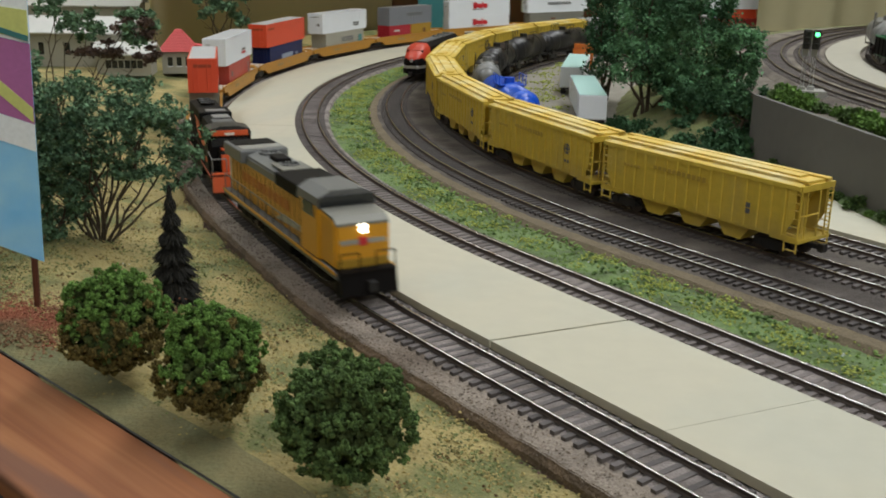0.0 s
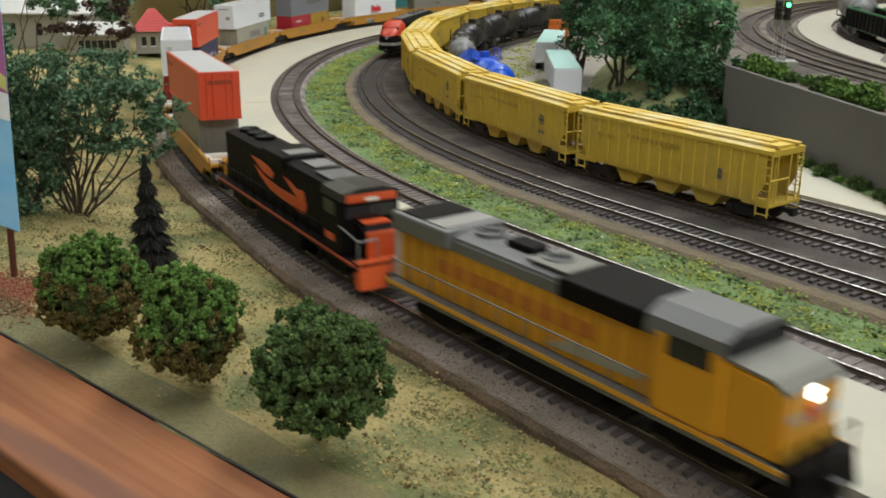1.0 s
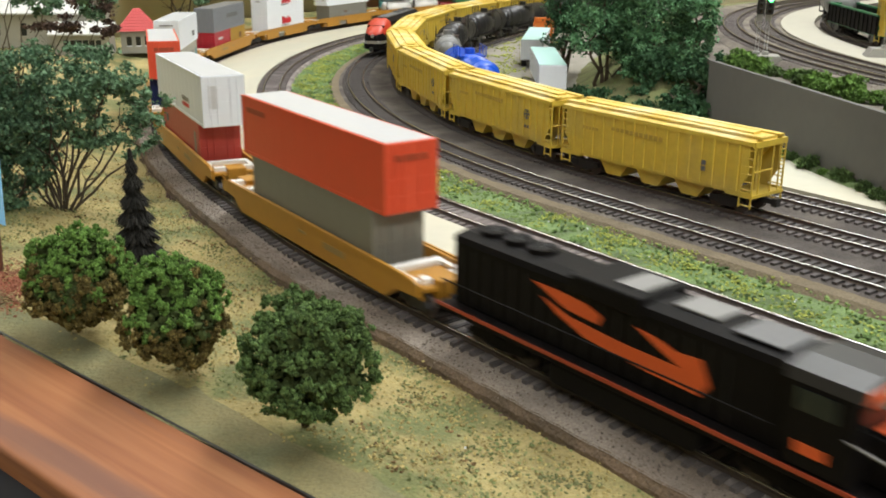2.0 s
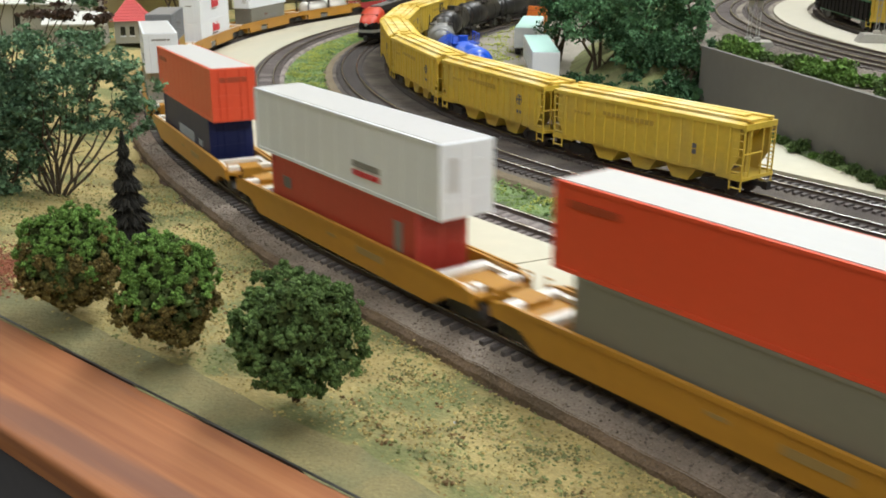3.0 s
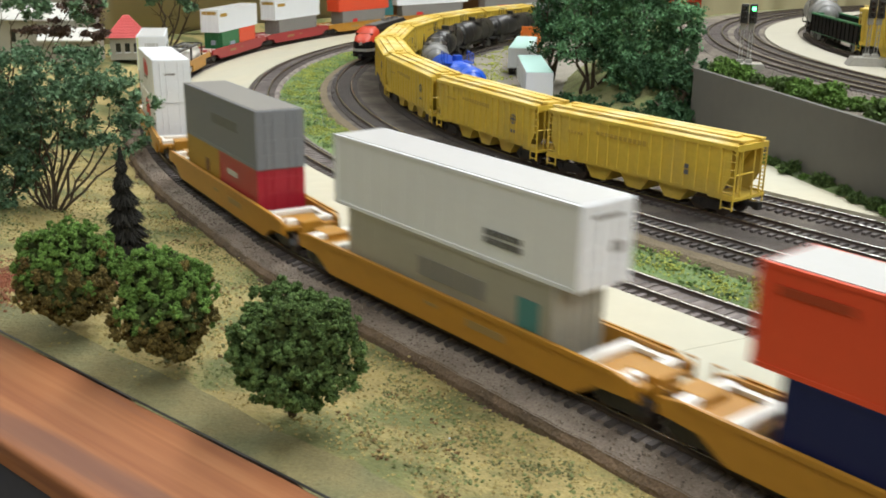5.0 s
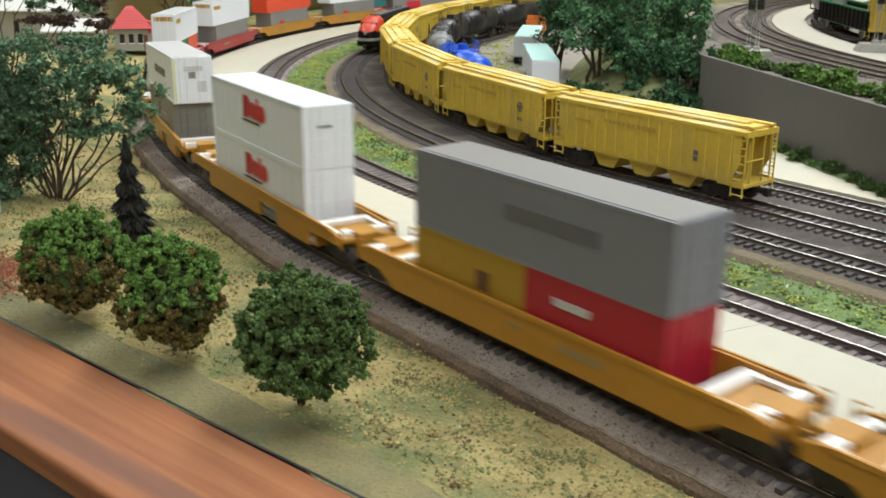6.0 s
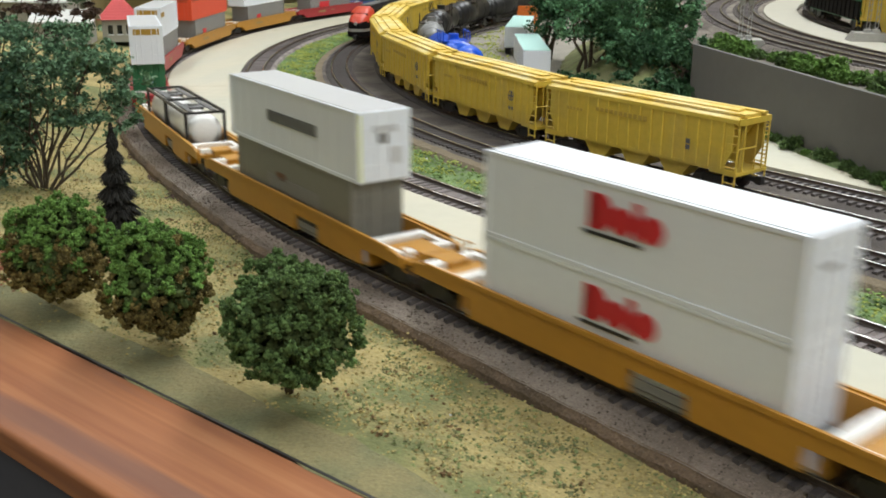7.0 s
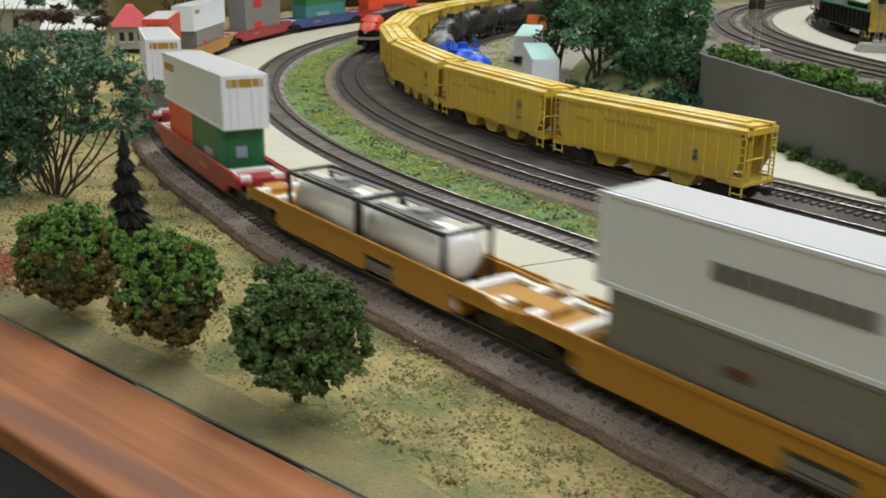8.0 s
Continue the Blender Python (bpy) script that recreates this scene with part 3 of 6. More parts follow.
patches("tan_grass", outer_spots(1500, 0.008, 0.17), 22, 0.007, 0.00065, M["tuft_tan"], "straw-coloured ground foam")
patches("brown_scatter", outer_spots(170, 0.004, 0.16), 16, 0.0036, 0.0008, M["tuft_brown"], "brown leaf litter on the ground", 0.001)
patches("green_scatter", outer_spots(200, 0.006, 0.17, 0.5, 1.4), 26, 0.0034, 0.0007, M["bank"], "thin green ground foam", 0.0008)
patches("sage_scatter", outer_spots(280, 0.004, 0.15, 0.55, 1.4), 34, 0.0060, 0.0007, M["tuft_sage"], "pale sage-green ground foam in patches")
# dark crumbs stand in for the shadow under the ballast edge
patches("dark_fringe", [(*on(FRONT + 0.0285, 0.1 + i * 0.0045)[:2], -0.0125 + sink(FRONT + 0.0285, 0.1 + i * 0.0045)) for i in range(280)], 10, 0.0013, 0.0010, M["leaf_brown"], "dark crumbs painting the shadow line along the foot of the ballast")
red_spots = [(random.gauss(-0.200, 0.024), random.gauss(0.434, 0.016)) for _ in range(260)]
patches("red_soil", [(x, y, ground_z(x, y, 0.11) + 0.0004) for x, y in red_spots if past_edge(x, y) > 0.009], 40, 0.0055, 0.0008, M["red_crumb"], "loose red-brown crumbs on the ground")
patches("pale_pebbles", ring_spots(SECOND - 0.060, SECOND - 0.026, 0.2, 1.2, 8, -0.0058) + outer_spots(6, 0.03, 0.15, 0.5, 1.3), 2, 0.0012, 0.0008, M["white"], "a few pale pebbles")

# ---- the curved backdrop close behind the front track ----
structure("backdrop", ribbon(B(), [(1.392, -0.02), (1.392, 1.2), (1.402, 1.2), (1.402, -0.02)], -1.76, -0.34, 0.03, FRONT, 0, True), M["wall"], "curved beige backdrop behind the track", True)
structure("panel_brown", ribbon(B(), [(1.380, -0.02), (1.380, 0.9), (1.390, 0.9), (1.390, -0.02)], -1.35, -0.88, 0.03, FRONT, 0, True), M["brown"], "dark brown wooden panel on the backdrop", True)
structure("panel_green", ribbon(B(), [(1.368, -0.02), (1.368, 0.16), (1.376, 0.16), (1.376, -0.02)], -0.985, -0.93, 0.02, FRONT, 0, True), M["teal"], "dull green board against the brown panel")

# ---- the raised level behind the retaining wall ----
UX, UY = 1.25, 0.95


def up_on(r, s, base=0.9):
    a = s / base
    return UX - r * math.cos(a), UY - r * math.sin(a), math.degrees(math.atan2(-math.cos(a), math.sin(a)))


WALL_A, WALL_B = Vector((0.276, 0.893)), Vector((0.352, 0.405))
deck = B()
outline = [(WALL_A.x + 0.004, WALL_A.y)] + [up_on(0.968, -0.9 * k / 24, 0.9)[:2] for k in range(1, 36)] + [(2.6, 2.17), (2.6, 0.405), (WALL_B.x + 0.004, WALL_B.y)]
lo = [deck.verts.new((x, y, -0.046)) for x, y in outline]
hi = [deck.verts.new((x, y, 0.048)) for x, y in outline]
deck.faces.new(hi), deck.faces.new(lo[::-1])
for i in range(len(outline)):
    j = (i + 1) % len(outline)
    deck.faces.new((lo[i], lo[j], hi[j], hi[i]))
bmesh.ops.recalc_face_normals(deck, faces=deck.faces)
structure("upper_ground", deck, M["ballast_upper"], "raised ground of the upper level")
wd = (WALL_B - WALL_A)
rw = structure("retaining_wall", box(B(), 0, wd.length, -0.004, 0.0, -0.012, 0.0515), M["concrete"], "plain grey retaining wall of the upper level")
rw.matrix_basis = pose(WALL_A.x, WALL_A.y, 0, 0, 0, math.degrees(math.atan2(wd.y, wd.x)))
bk = ribbon(B(), [(0.966, 0.0475), (0.995, 0.046), (1.012, 0.034), (1.04, 0.014), (1.075, -0.006)], -1.25, 0.06, 0.01, 0.9, 0.002, False, up_on)
for v in bk.verts:
    v.co.z = -0.008 + (v.co.z + 0.008) * ease((v.co.y - 0.885) / 0.12)
structure("bank", bk, M["bank"], "grassy bank below the upper level", True)
structure("upper_bed", ribbon(B(), [(0.925, 0.0485), (0.918, 0.0525), (0.845, 0.0525), (0.842, 0.0505)], -1.2, 0.75, 0.01, 0.9, 0.0006, False, up_on), M["ballast_upper"], "grey ballast of the upper tracks")
structure("upper_board", ribbon(B(), [(0.842, 0.0492), (0.842, 0.0532), (0.803, 0.0532), (0.803, 0.0492)], -1.2, 0.75, 0.02, 0.9, 0, True, up_on), M["cream_dull"], "cream-painted board on the upper level")
for r in (0.901, 0.864, 0.782):
    track("upper_track", r, -1.2, 0.75, 0.9, 0.056, None, "track on the upper level, rails on grey ties", up_on, True)

# ---- rolling stock ----


def truck(parent, x, axles=2, colour=None, spread=0.0095):
    """A bogie: two side frames, bolster and wheel sets."""
    bm = B()
    xs = [x + (k - (axles - 1) / 2) * spread * 2 for k in range(axles)]
    for y in (-0.0105, 0.0105):
        prism(bm, [(xs[0] - 0.005, 0.0055), (xs[0] - 0.003, 0.0085), (x - 0.004, 0.0095), (x + 0.004, 0.0095), (xs[-1] + 0.003, 0.0085), (xs[-1] + 0.005, 0.0055), (x + 0.004, 0.003), (x - 0.004, 0.003)], y - 0.0012, y + 0.0012)
        for q in xs:
            box(bm, q - 0.002, q + 0.002, y - 0.0019, y + 0.0019, 0.0045, 0.0085)
    box(bm, x - 0.003, x + 0.003, -0.010, 0.010, 0.005, 0.0085)
    frame_ob = part("truck", bm, colour or M["black"], parent)
    for q in xs:
        w = B()
        for y in (-0.0083, 0.0083):
            rod(w, (q, y - 0.0013, 0.0056), (q, y + 0.0013, 0.0056), 0.0055, 14)
        rod(w, (q, -0.009, 0.0056), (q, 0.009, 0.0056), 0.001, 6)
        part("wheel", w, M["rail_side"], frame_ob)
    return frame_ob


def coupler(parent, x, d):
    bm = box(B(), x - 0.003 * d, x + 0.006 * d, -0.0012, 0.0012, 0.0075, 0.0105)
    box(bm, x + 0.005 * d, x + 0.0085 * d, -0.0022, 0.0022, 0.0065, 0.0115)
    part("coupler", bm, M["black"], parent)


def well_car(colour, label, plates, gap=False):
    """A well car with deep sides, raised end platforms and pale cross plates. gap: square-ended sides, cut out beside the middle."""
    t = thing("well_car", label, "freight car", "well cars of the stack train")
    for y in (-0.0155, 0.0155):
        bm = prism(B(), [(-0.1125, 0.0172), (-0.1125, 0.0118), (-0.0955, 0.0108), (-0.084, 0.0040), (0.084, 0.0040), (0.0955, 0.0108), (0.1125, 0.0118), (0.1125, 0.0172), (0.107, 0.0187), (0.081, 0.0192), (-0.081, 0.0192), (-0.107, 0.0187)], y - 0.0010, y + 0.0010)
        if gap:
            bm.free()
            bm = prism(B(), [(-0.1125, 0.0170), (-0.1125, 0.0128), (-0.0755, 0.0122), (-0.0750, 0.0040), (0.009, 0.0040), (0.010, 0.0125), (0.034, 0.0125), (0.035, 0.0040), (0.0760, 0.0040), (0.0765, 0.0122), (0.1125, 0.0128), (0.1125, 0.0170), (0.107, 0.0182), (0.081, 0.0190), (-0.081, 0.0190), (-0.107, 0.0182)], y - 0.0010, y + 0.0010)
        side = part("side_sill", bm, colour, t)
        if gap:
            part("floor_rail", box(B(), 0.0095, 0.0345, y * 0.955 - 0.0004, y * 0.955 + 0.0004, 0.0062, 0.0095), M["mid_grey"], side, "grey rail behind the gap")
        o = 0.0012 if y > 0 else -0.0012
        bm = box(B(), -0.1035, 0.1035, y + o - 0.0006, y + o + 0.0006, 0.0178, 0.0197)
        part("top_chord", bm, colour, side)
        if gap:
            continue
        bm = box(B(), 0.022, 0.045, y + o * 0.95 - 0.0001, y + o * 0.95 + 0.0001, 0.0105, 0.0138)
        box(bm, -0.006, 0.002, y + o * 0.95 - 0.0001, y + o * 0.95 + 0.0001, 0.0120, 0.0135)
        part("lettering", bm, M["mark_dull"], side)
    part("well_floor", box(B(), -0.080, 0.080, -0.0145, 0.0145, 0.0040, 0.0055), M["mid_grey"], t)
    for d in (-1, 1):
        bm = box(B(), 0.0815 * d, 0.1125 * d, -0.0145, 0.0145, 0.0135, 0.0152)
        box(bm, 0.0800 * d, 0.0825 * d, -0.0145, 0.0145, 0.0045, 0.0150)
        box(bm, 0.101 * d, 0.1150 * d, -0.0060, 0.0060, 0.0085, 0.0180, 0.0006)
        plat = part("end_platform", bm, colour, t)
        bm = box(B(), 0.0825 * d, 0.0880 * d, -0.0140, 0.0140, 0.0154, 0.0176)
        box(bm, 0.1030 * d, 0.1085 * d, -0.0140, 0.0140, 0.0154, 0.0178)
        for y in (-0.0128, 0.0128):
            box(bm, 0.0880 * d, 0.1030 * d, y - 0.0015, y + 0.0015, 0.0154, 0.0172)
        part("walkway_plate", bm, plates, plat, "pale worn walkway plates")
        for y in (-0.0150, 0.0150):
            bm = rod(B(), (0.1135 * d, y, 0.0105), (0.1135 * d, y, 0.0205), 0.0005, 5)
            rod(bm, (0.1100 * d, y, 0.0205), (0.1135 * d, y, 0.0205), 0.0005, 5)
            part("grab_iron", bm, colour, plat)
        truck(t, 0.1015 * d, 2, None, 0.0075)
        coupler(t, 0.1135 * d, d)
    return t


def container(length, height, colour, label, roof=None, ribs=0, logo=(), end_marks=None, end=None, stripe=None):
    """A shipping container with posts, rails, door rods and, where it has them, side ribs and marks (x, z, length, height, material; a height below nought gives a rounded mark)."""
    t = thing("container", label, "shipping container", "containers of the stack train")
    h2, w = length / 2, 0.0138
    part("body", box(B(), -h2, h2, -w, w, 0, height, 0.0005), colour, t)
    part("roof_panel", box(B(), -h2 + 0.0015, h2 - 0.0015, -w + 0.0012, w - 0.0012, height - 0.0003, height + 0.0003), roof or colour, t)
    bm = B()
    for x in (-h2 + 0.001, h2 - 0.001):
        for y in (-w, w):
            box(bm, x - 0.0012, x + 0.0012, y - 0.0004, y + 0.0004, 0.0, height)
    for y in (-w, w):
        box(bm, -h2, h2, y - 0.0004, y + 0.0004, 0.0, 0.0016)
        box(bm, -h2, h2, y - 0.0004, y + 0.0004, height - 0.0014, height)
    part("corner_frame", bm, colour, t)
    bm = B()
    if ribs:
        for k in range(ribs):
            x = -h2 + 0.004 + (length - 0.008) * (k + 0.5) / ribs
            for y in (-w, w):
                box(bm, x - length / ribs * 0.26, x + length / ribs * 0.26, y - 0.0003, y + 0.0003, 0.0016, height - 0.0014)
        tagged(part("side_rib", bm, colour, t), kind="stuff")
    else:
        for k in range(1, 12):
            x = -h2 + length * k / 12
            for y in (-w, w):
                box(bm, x - 0.0002, x + 0.0002, y - 0.00012, y + 0.00012, 0.0018, height - 0.0016)
        tagged(part("panel_seam", bm, colour, t), kind="stuff")
    for d in (-1, 1):
        bm = B()
        for y in (-0.009, -0.0045, 0.0045, 0.009):
            rod(bm, (d * (h2 + 0.0003), y, 0.001), (d * (h2 + 0.0003), y, height - 0.001), 0.00035, 5)
        for z in (0.008, 0.016, 0.025):
            box(bm, d * (h2 - 0.0001), d * (h2 + 0.0003), -0.0125, -0.0015, z, z + 0.0005)
            box(bm, d * (h2 - 0.0001), d * (h2 + 0.0003), 0.0015, 0.0125, z, z + 0.0005)
        part("door_rod", bm, end or colour, t)
        for z0, z1, y0, y1, m in (end_marks or ()):
            part("end_mark", box(B(), d * h2, d * (h2 + 0.00045), y0, y1, z0, z1), m, t)
    for x, z, lx, lz, m in logo:
        for y in (-1, 1):
            if lz < 0:
                bm = B()
                prism(bm, [(-x * y + lx / 2 * math.cos(k * math.pi / 10), z - lz / 2 * (1 + math.sin(k * math.pi / 10))) for k in range(20)], y * (w + 0.0002), y * (w + 0.00055))
                part("marking", bm, m, t)
                continue
            bm = box(B(), -lx / 2, lx / 2, y * (w + 0.0002), y * (w + 0.00055), z, z + lz)
            for v in bm.verts:
                v.co.x += -x * y
            part("marking", bm, m, t)
    return t


def letter_bars(x, z, length, height, m, n=7):
    """A word too small to read: a row of bars."""
    step = length / n
    return [(x - length / 2 + step * (k + 0.5), z, step * 0.78, height, m) for k in range(n)]


def tank_container(label):
    t = thing("tank_container", label, "tank container", "containers of the stack train")
    bm = B()
    for x in (-0.0335, 0.0335):
        for y in (-0.0128, 0.0128):
            box(bm, x - 0.0009, x + 0.0009, y - 0.0009, y + 0.0009, 0, 0.0285)
        for z in (0.0008, 0.0277):
            box(bm, x - 0.0009, x + 0.0009, -0.0128, 0.0128, z - 0.0008, z + 0.0008)
    for y in (-0.0128, 0.0128):
        for z in (0.0008, 0.0277):
            box(bm, -0.0335, 0.0335, y - 0.0009, y + 0.0009, z - 0.0008, z + 0.0008)
    part("frame", bm, M["black"], t, "black steel frame")
    bm = rod(B(), (-0.029, 0, 0.0145), (0.029, 0, 0.0145), 0.0118, 28)
    rod(bm, (0.029, 0, 0.0145), (0.0325, 0, 0.0145), 0.0118, 28, 0.007)
    rod(bm, (-0.0325, 0, 0.0145), (-0.029, 0, 0.0145), 0.007, 28, 0.0118)
    tank = part("tank", bm, M["steel_white"], t, "white cylindrical tank", True)
    part("hatch", rod(B(), (0, 0, 0.025), (0, 0, 0.0295), 0.004, 14), M["silver"], tank)
    bm = B()
    box(bm, -0.026, 0.026, 0.0060, 0.0095, 0.0275, 0.0282)
    box(bm, -0.026, 0.026, -0.0095, -0.0060, 0.0275, 0.0282)
    box(bm, -0.010, 0.010, -0.0055, 0.0055, 0.0272, 0.0279)
    part("walkway", bm, M["dark_grey"], t)
    return t


def rails_along(t, x0, x1, y, z, colour, n=9):
    bm = B()
    for k in range(n):
        x = x0 + (x1 - x0) * k / (n - 1)
        rod(bm, (x, y, z), (x, y, z + 0.0105), 0.00035, 5)
    rod(bm, (x0, y, z + 0.0105), (x1, y, z + 0.0105), 0.0004, 5)
    part("handrail", bm, colour, t)


def fan(t, x, y, z, r, m):
    f = part("roof_fan", rod(B(), (x, y, z - 0.0005), (x, y, z + 0.0018), r, 20), m, t)
    bm = B()
    for k in range(5):
        a = k * math.pi / 5
        rod(bm, (x - r * 0.9 * math.cos(a), y - r * 0.9 * math.sin(a), z + 0.002), (x + r * 0.9 * math.cos(a), y + r * 0.9 * math.sin(a), z + 0.002), 0.0003, 4)
    part("fan_grille", bm, M["black"], f)


def locomotive_yellow():
    t = thing("locomotive", "yellow diesel locomotive with grey roof and lit headlights", "locomotive", "leading locomotives")
    Y, G, K = M["loco_yellow"], M["loco_grey"], M["loco_black"]
    part("underframe", box(B(), -0.103, 0.104, -0.0165, 0.0165, 0.0115, 0.0155, 0.0006), G, t, "grey sill with a yellow edge")
    for y in (-0.0168, 0.0168):
        part("sill_stripe", box(B(), -0.103, 0.104, y - 0.0003, y + 0.0003, 0.0140, 0.0156), Y, t)
    hood = part("long_hood", box(B(), -0.098, 0.056, -0.0120, 0.0120, 0.0155, 0.0440, 0.0010), Y, t)
    bm = B()
    for k in range(16):
        x = -0.092 + k * 0.0088
        for y in (-0.0121, 0.0121):
            box(bm, x, x + 0.0002, y - 0.0002, y + 0.0002, 0.0165, 0.0385)
    tagged(part("door_seam", bm, K, hood), kind="stuff")
    for y in (-0.0122, 0.0122):
        bm = B()
        for k in range(9):
            box(bm, -0.070 + k * 0.0105, -0.0625 + k * 0.0105, y - 0.0002, y + 0.0002, 0.0275, 0.0335)
        part("lettering", bm, M["letter_rust"], hood, "row of red letters, too blurred to read")
        part("side_emblem", prism(B(), [(-0.004, 0.018), (0.042, 0.0205), (0.048, 0.024), (0.010, 0.0235)], y - 0.0002, y + 0.0002), M["silver"], hood, "pale grey wing stripe")
        part("upper_band", box(B(), -0.098, 0.056, y - 0.00025, y + 0.00025, 0.0395, 0.0440), G, hood)
    part("roof", loft(B(), [(-0.0124, 0.0425), (-0.0115, 0.0455), (-0.006, 0.0472), (0.006, 0.0472), (0.0115, 0.0455), (0.0124, 0.0425)], -0.098, 0.056), G, t)
    part("radiator", box(B(), -0.099, -0.060, -0.0162, 0.0162, 0.0400, 0.0485, 0.0012), G, t, "flared grey radiator housing")
    part("radiator_grille", box(B(), -0.096, -0.078, -0.0135, 0.0135, 0.0486, 0.0490), K, t)
    part("radiator_grille", box(B(), -0.075, -0.063, -0.0135, 0.0135, 0.0486, 0.0490), M["silver"], t)
    part("dynamic_brake", box(B(), 0.004, 0.044, -0.0145, 0.0145, 0.0400, 0.0478, 0.0010), K, t)
    part("exhaust", box(B(), -0.036, -0.020, -0.0045, 0.0045, 0.0470, 0.0500, 0.0008), K, t)
    fan(t, -0.050, 0, 0.0470, 0.0065, G)
    fan(t, -0.010, 0, 0.0470, 0.0060, G)
    # paler plate that puts the glare on the roof into colour
    part("roof_panel", box(B(), -0.018, 0.004, -0.0095, 0.0095, 0.0472, 0.0482, 0.0004), M["grey_box"], t)
    cab = part("cab", box(B(), 0.052, 0.080, -0.0165, 0.0165, 0.0155, 0.0450, 0.0012), Y, t)
    part("cab_roof", loft(B(), [(-0.0165, 0.0430), (-0.0158, 0.0485), (-0.009, 0.0522), (0.009, 0.0522), (0.0158, 0.0485), (0.0165, 0.0430)], 0.048, 0.0800), G, t)
    part("windscreen", box(B(), 0.0798, 0.0808, -0.0156, 0.0156, 0.0432, 0.0492), M["window"], cab)
    for y in (-0.0167, 0.0167):
        part("side_window", box(B(), 0.058, 0.075, y - 0.0003, y + 0.0003, 0.0375, 0.0445), M["window"], cab)
    bm = prism(B(), [(0.078, 0.0155), (0.101, 0.0155), (0.101, 0.0395), (0.0965, 0.0418), (0.078, 0.0430)], -0.0152, 0.0152)
    bmesh.ops.bevel(bm, geom=list(bm.edges), offset=0.0014, segments=2, affect="EDGES")
    nose = part("nose", bm, Y, t)
    part("nose_top", prism(B(), [(0.079, 0.0436), (0.0965, 0.0424), (0.1014, 0.0398), (0.1014, 0.0382), (0.0965, 0.0412), (0.079, 0.0424)], -0.0146, 0.0146), M["grey_box"], nose)
    bm = prism(B(), [(0.1011, 0.0285), (0.1015, 0.0285), (0.1015, 0.0308), (0.1011, 0.0308)], -0.0128, 0.0128)
    part("nose_wing", bm, M["silver"], nose, "pale wing emblem across the nose")
    part("nose_crest", box(B(), 0.1012, 0.1018, -0.0022, 0.0022, 0.0275, 0.0320), M["logo_red"], nose)
    for y in (-0.0013, 0.0013):
        for z in (0.0352, 0.0378):
            part("headlight", rod(B(), (0.1000, y, z), (0.1020, y, z), 0.0010, 10), M["headlight"], nose)
    part("nose_foot", box(B(), 0.1005, 0.1017, -0.0142, 0.0142, 0.0162, 0.0205), M["olive_box"], nose, "dulled lower edge of the nose")
    bm = prism(B(), [(0.101, 0.0155), (0.108, 0.0155), (0.1105, 0.004), (0.1075, 0.0022), (0.101, 0.004)], -0.0155, 0.0155)
    part("pilot", bm, K, t, "black snowplough pilot")
    bm = box(B(), 0.099, 0.1085, -0.0155, 0.0155, 0.0118, 0.0160)
    part("front_platform", bm, K, t)
    bm = B()
    for y in (-0.0150, -0.0045, 0.0045, 0.0150):
        rod(bm, (0.1075, y, 0.012), (0.1075, y, 0.0255), 0.0004, 5)
    rod(bm, (0.1075, -0.015, 0.0255), (0.1075, -0.0045, 0.0255), 0.0004, 5)
    rod(bm, (0.1075, 0.0045, 0.0255), (0.1075, 0.015, 0.0255), 0.0004, 5)
    part("front_handrail", bm, K, t)
    part("fuel_tank", box(B(), -0.024, 0.028, -0.0140, 0.0140, 0.0030, 0.0112, 0.0015), K, t)
    for y in (-0.0160, 0.0160):
        rails_along(t, -0.100, 0.048, y, 0.0155, G, 11)
    part("rear_bulkhead", box(B(), -0.1035, -0.099, -0.0115, 0.0115, 0.0155, 0.0400, 0.0008), M["roof_grey"], t)
    for x in (-0.068, 0.068):
        truck(t, x, 3, M["loco_black"], 0.0075)
    coupler(t, 0.106, 1), coupler(t, -0.104, -1)
    return t


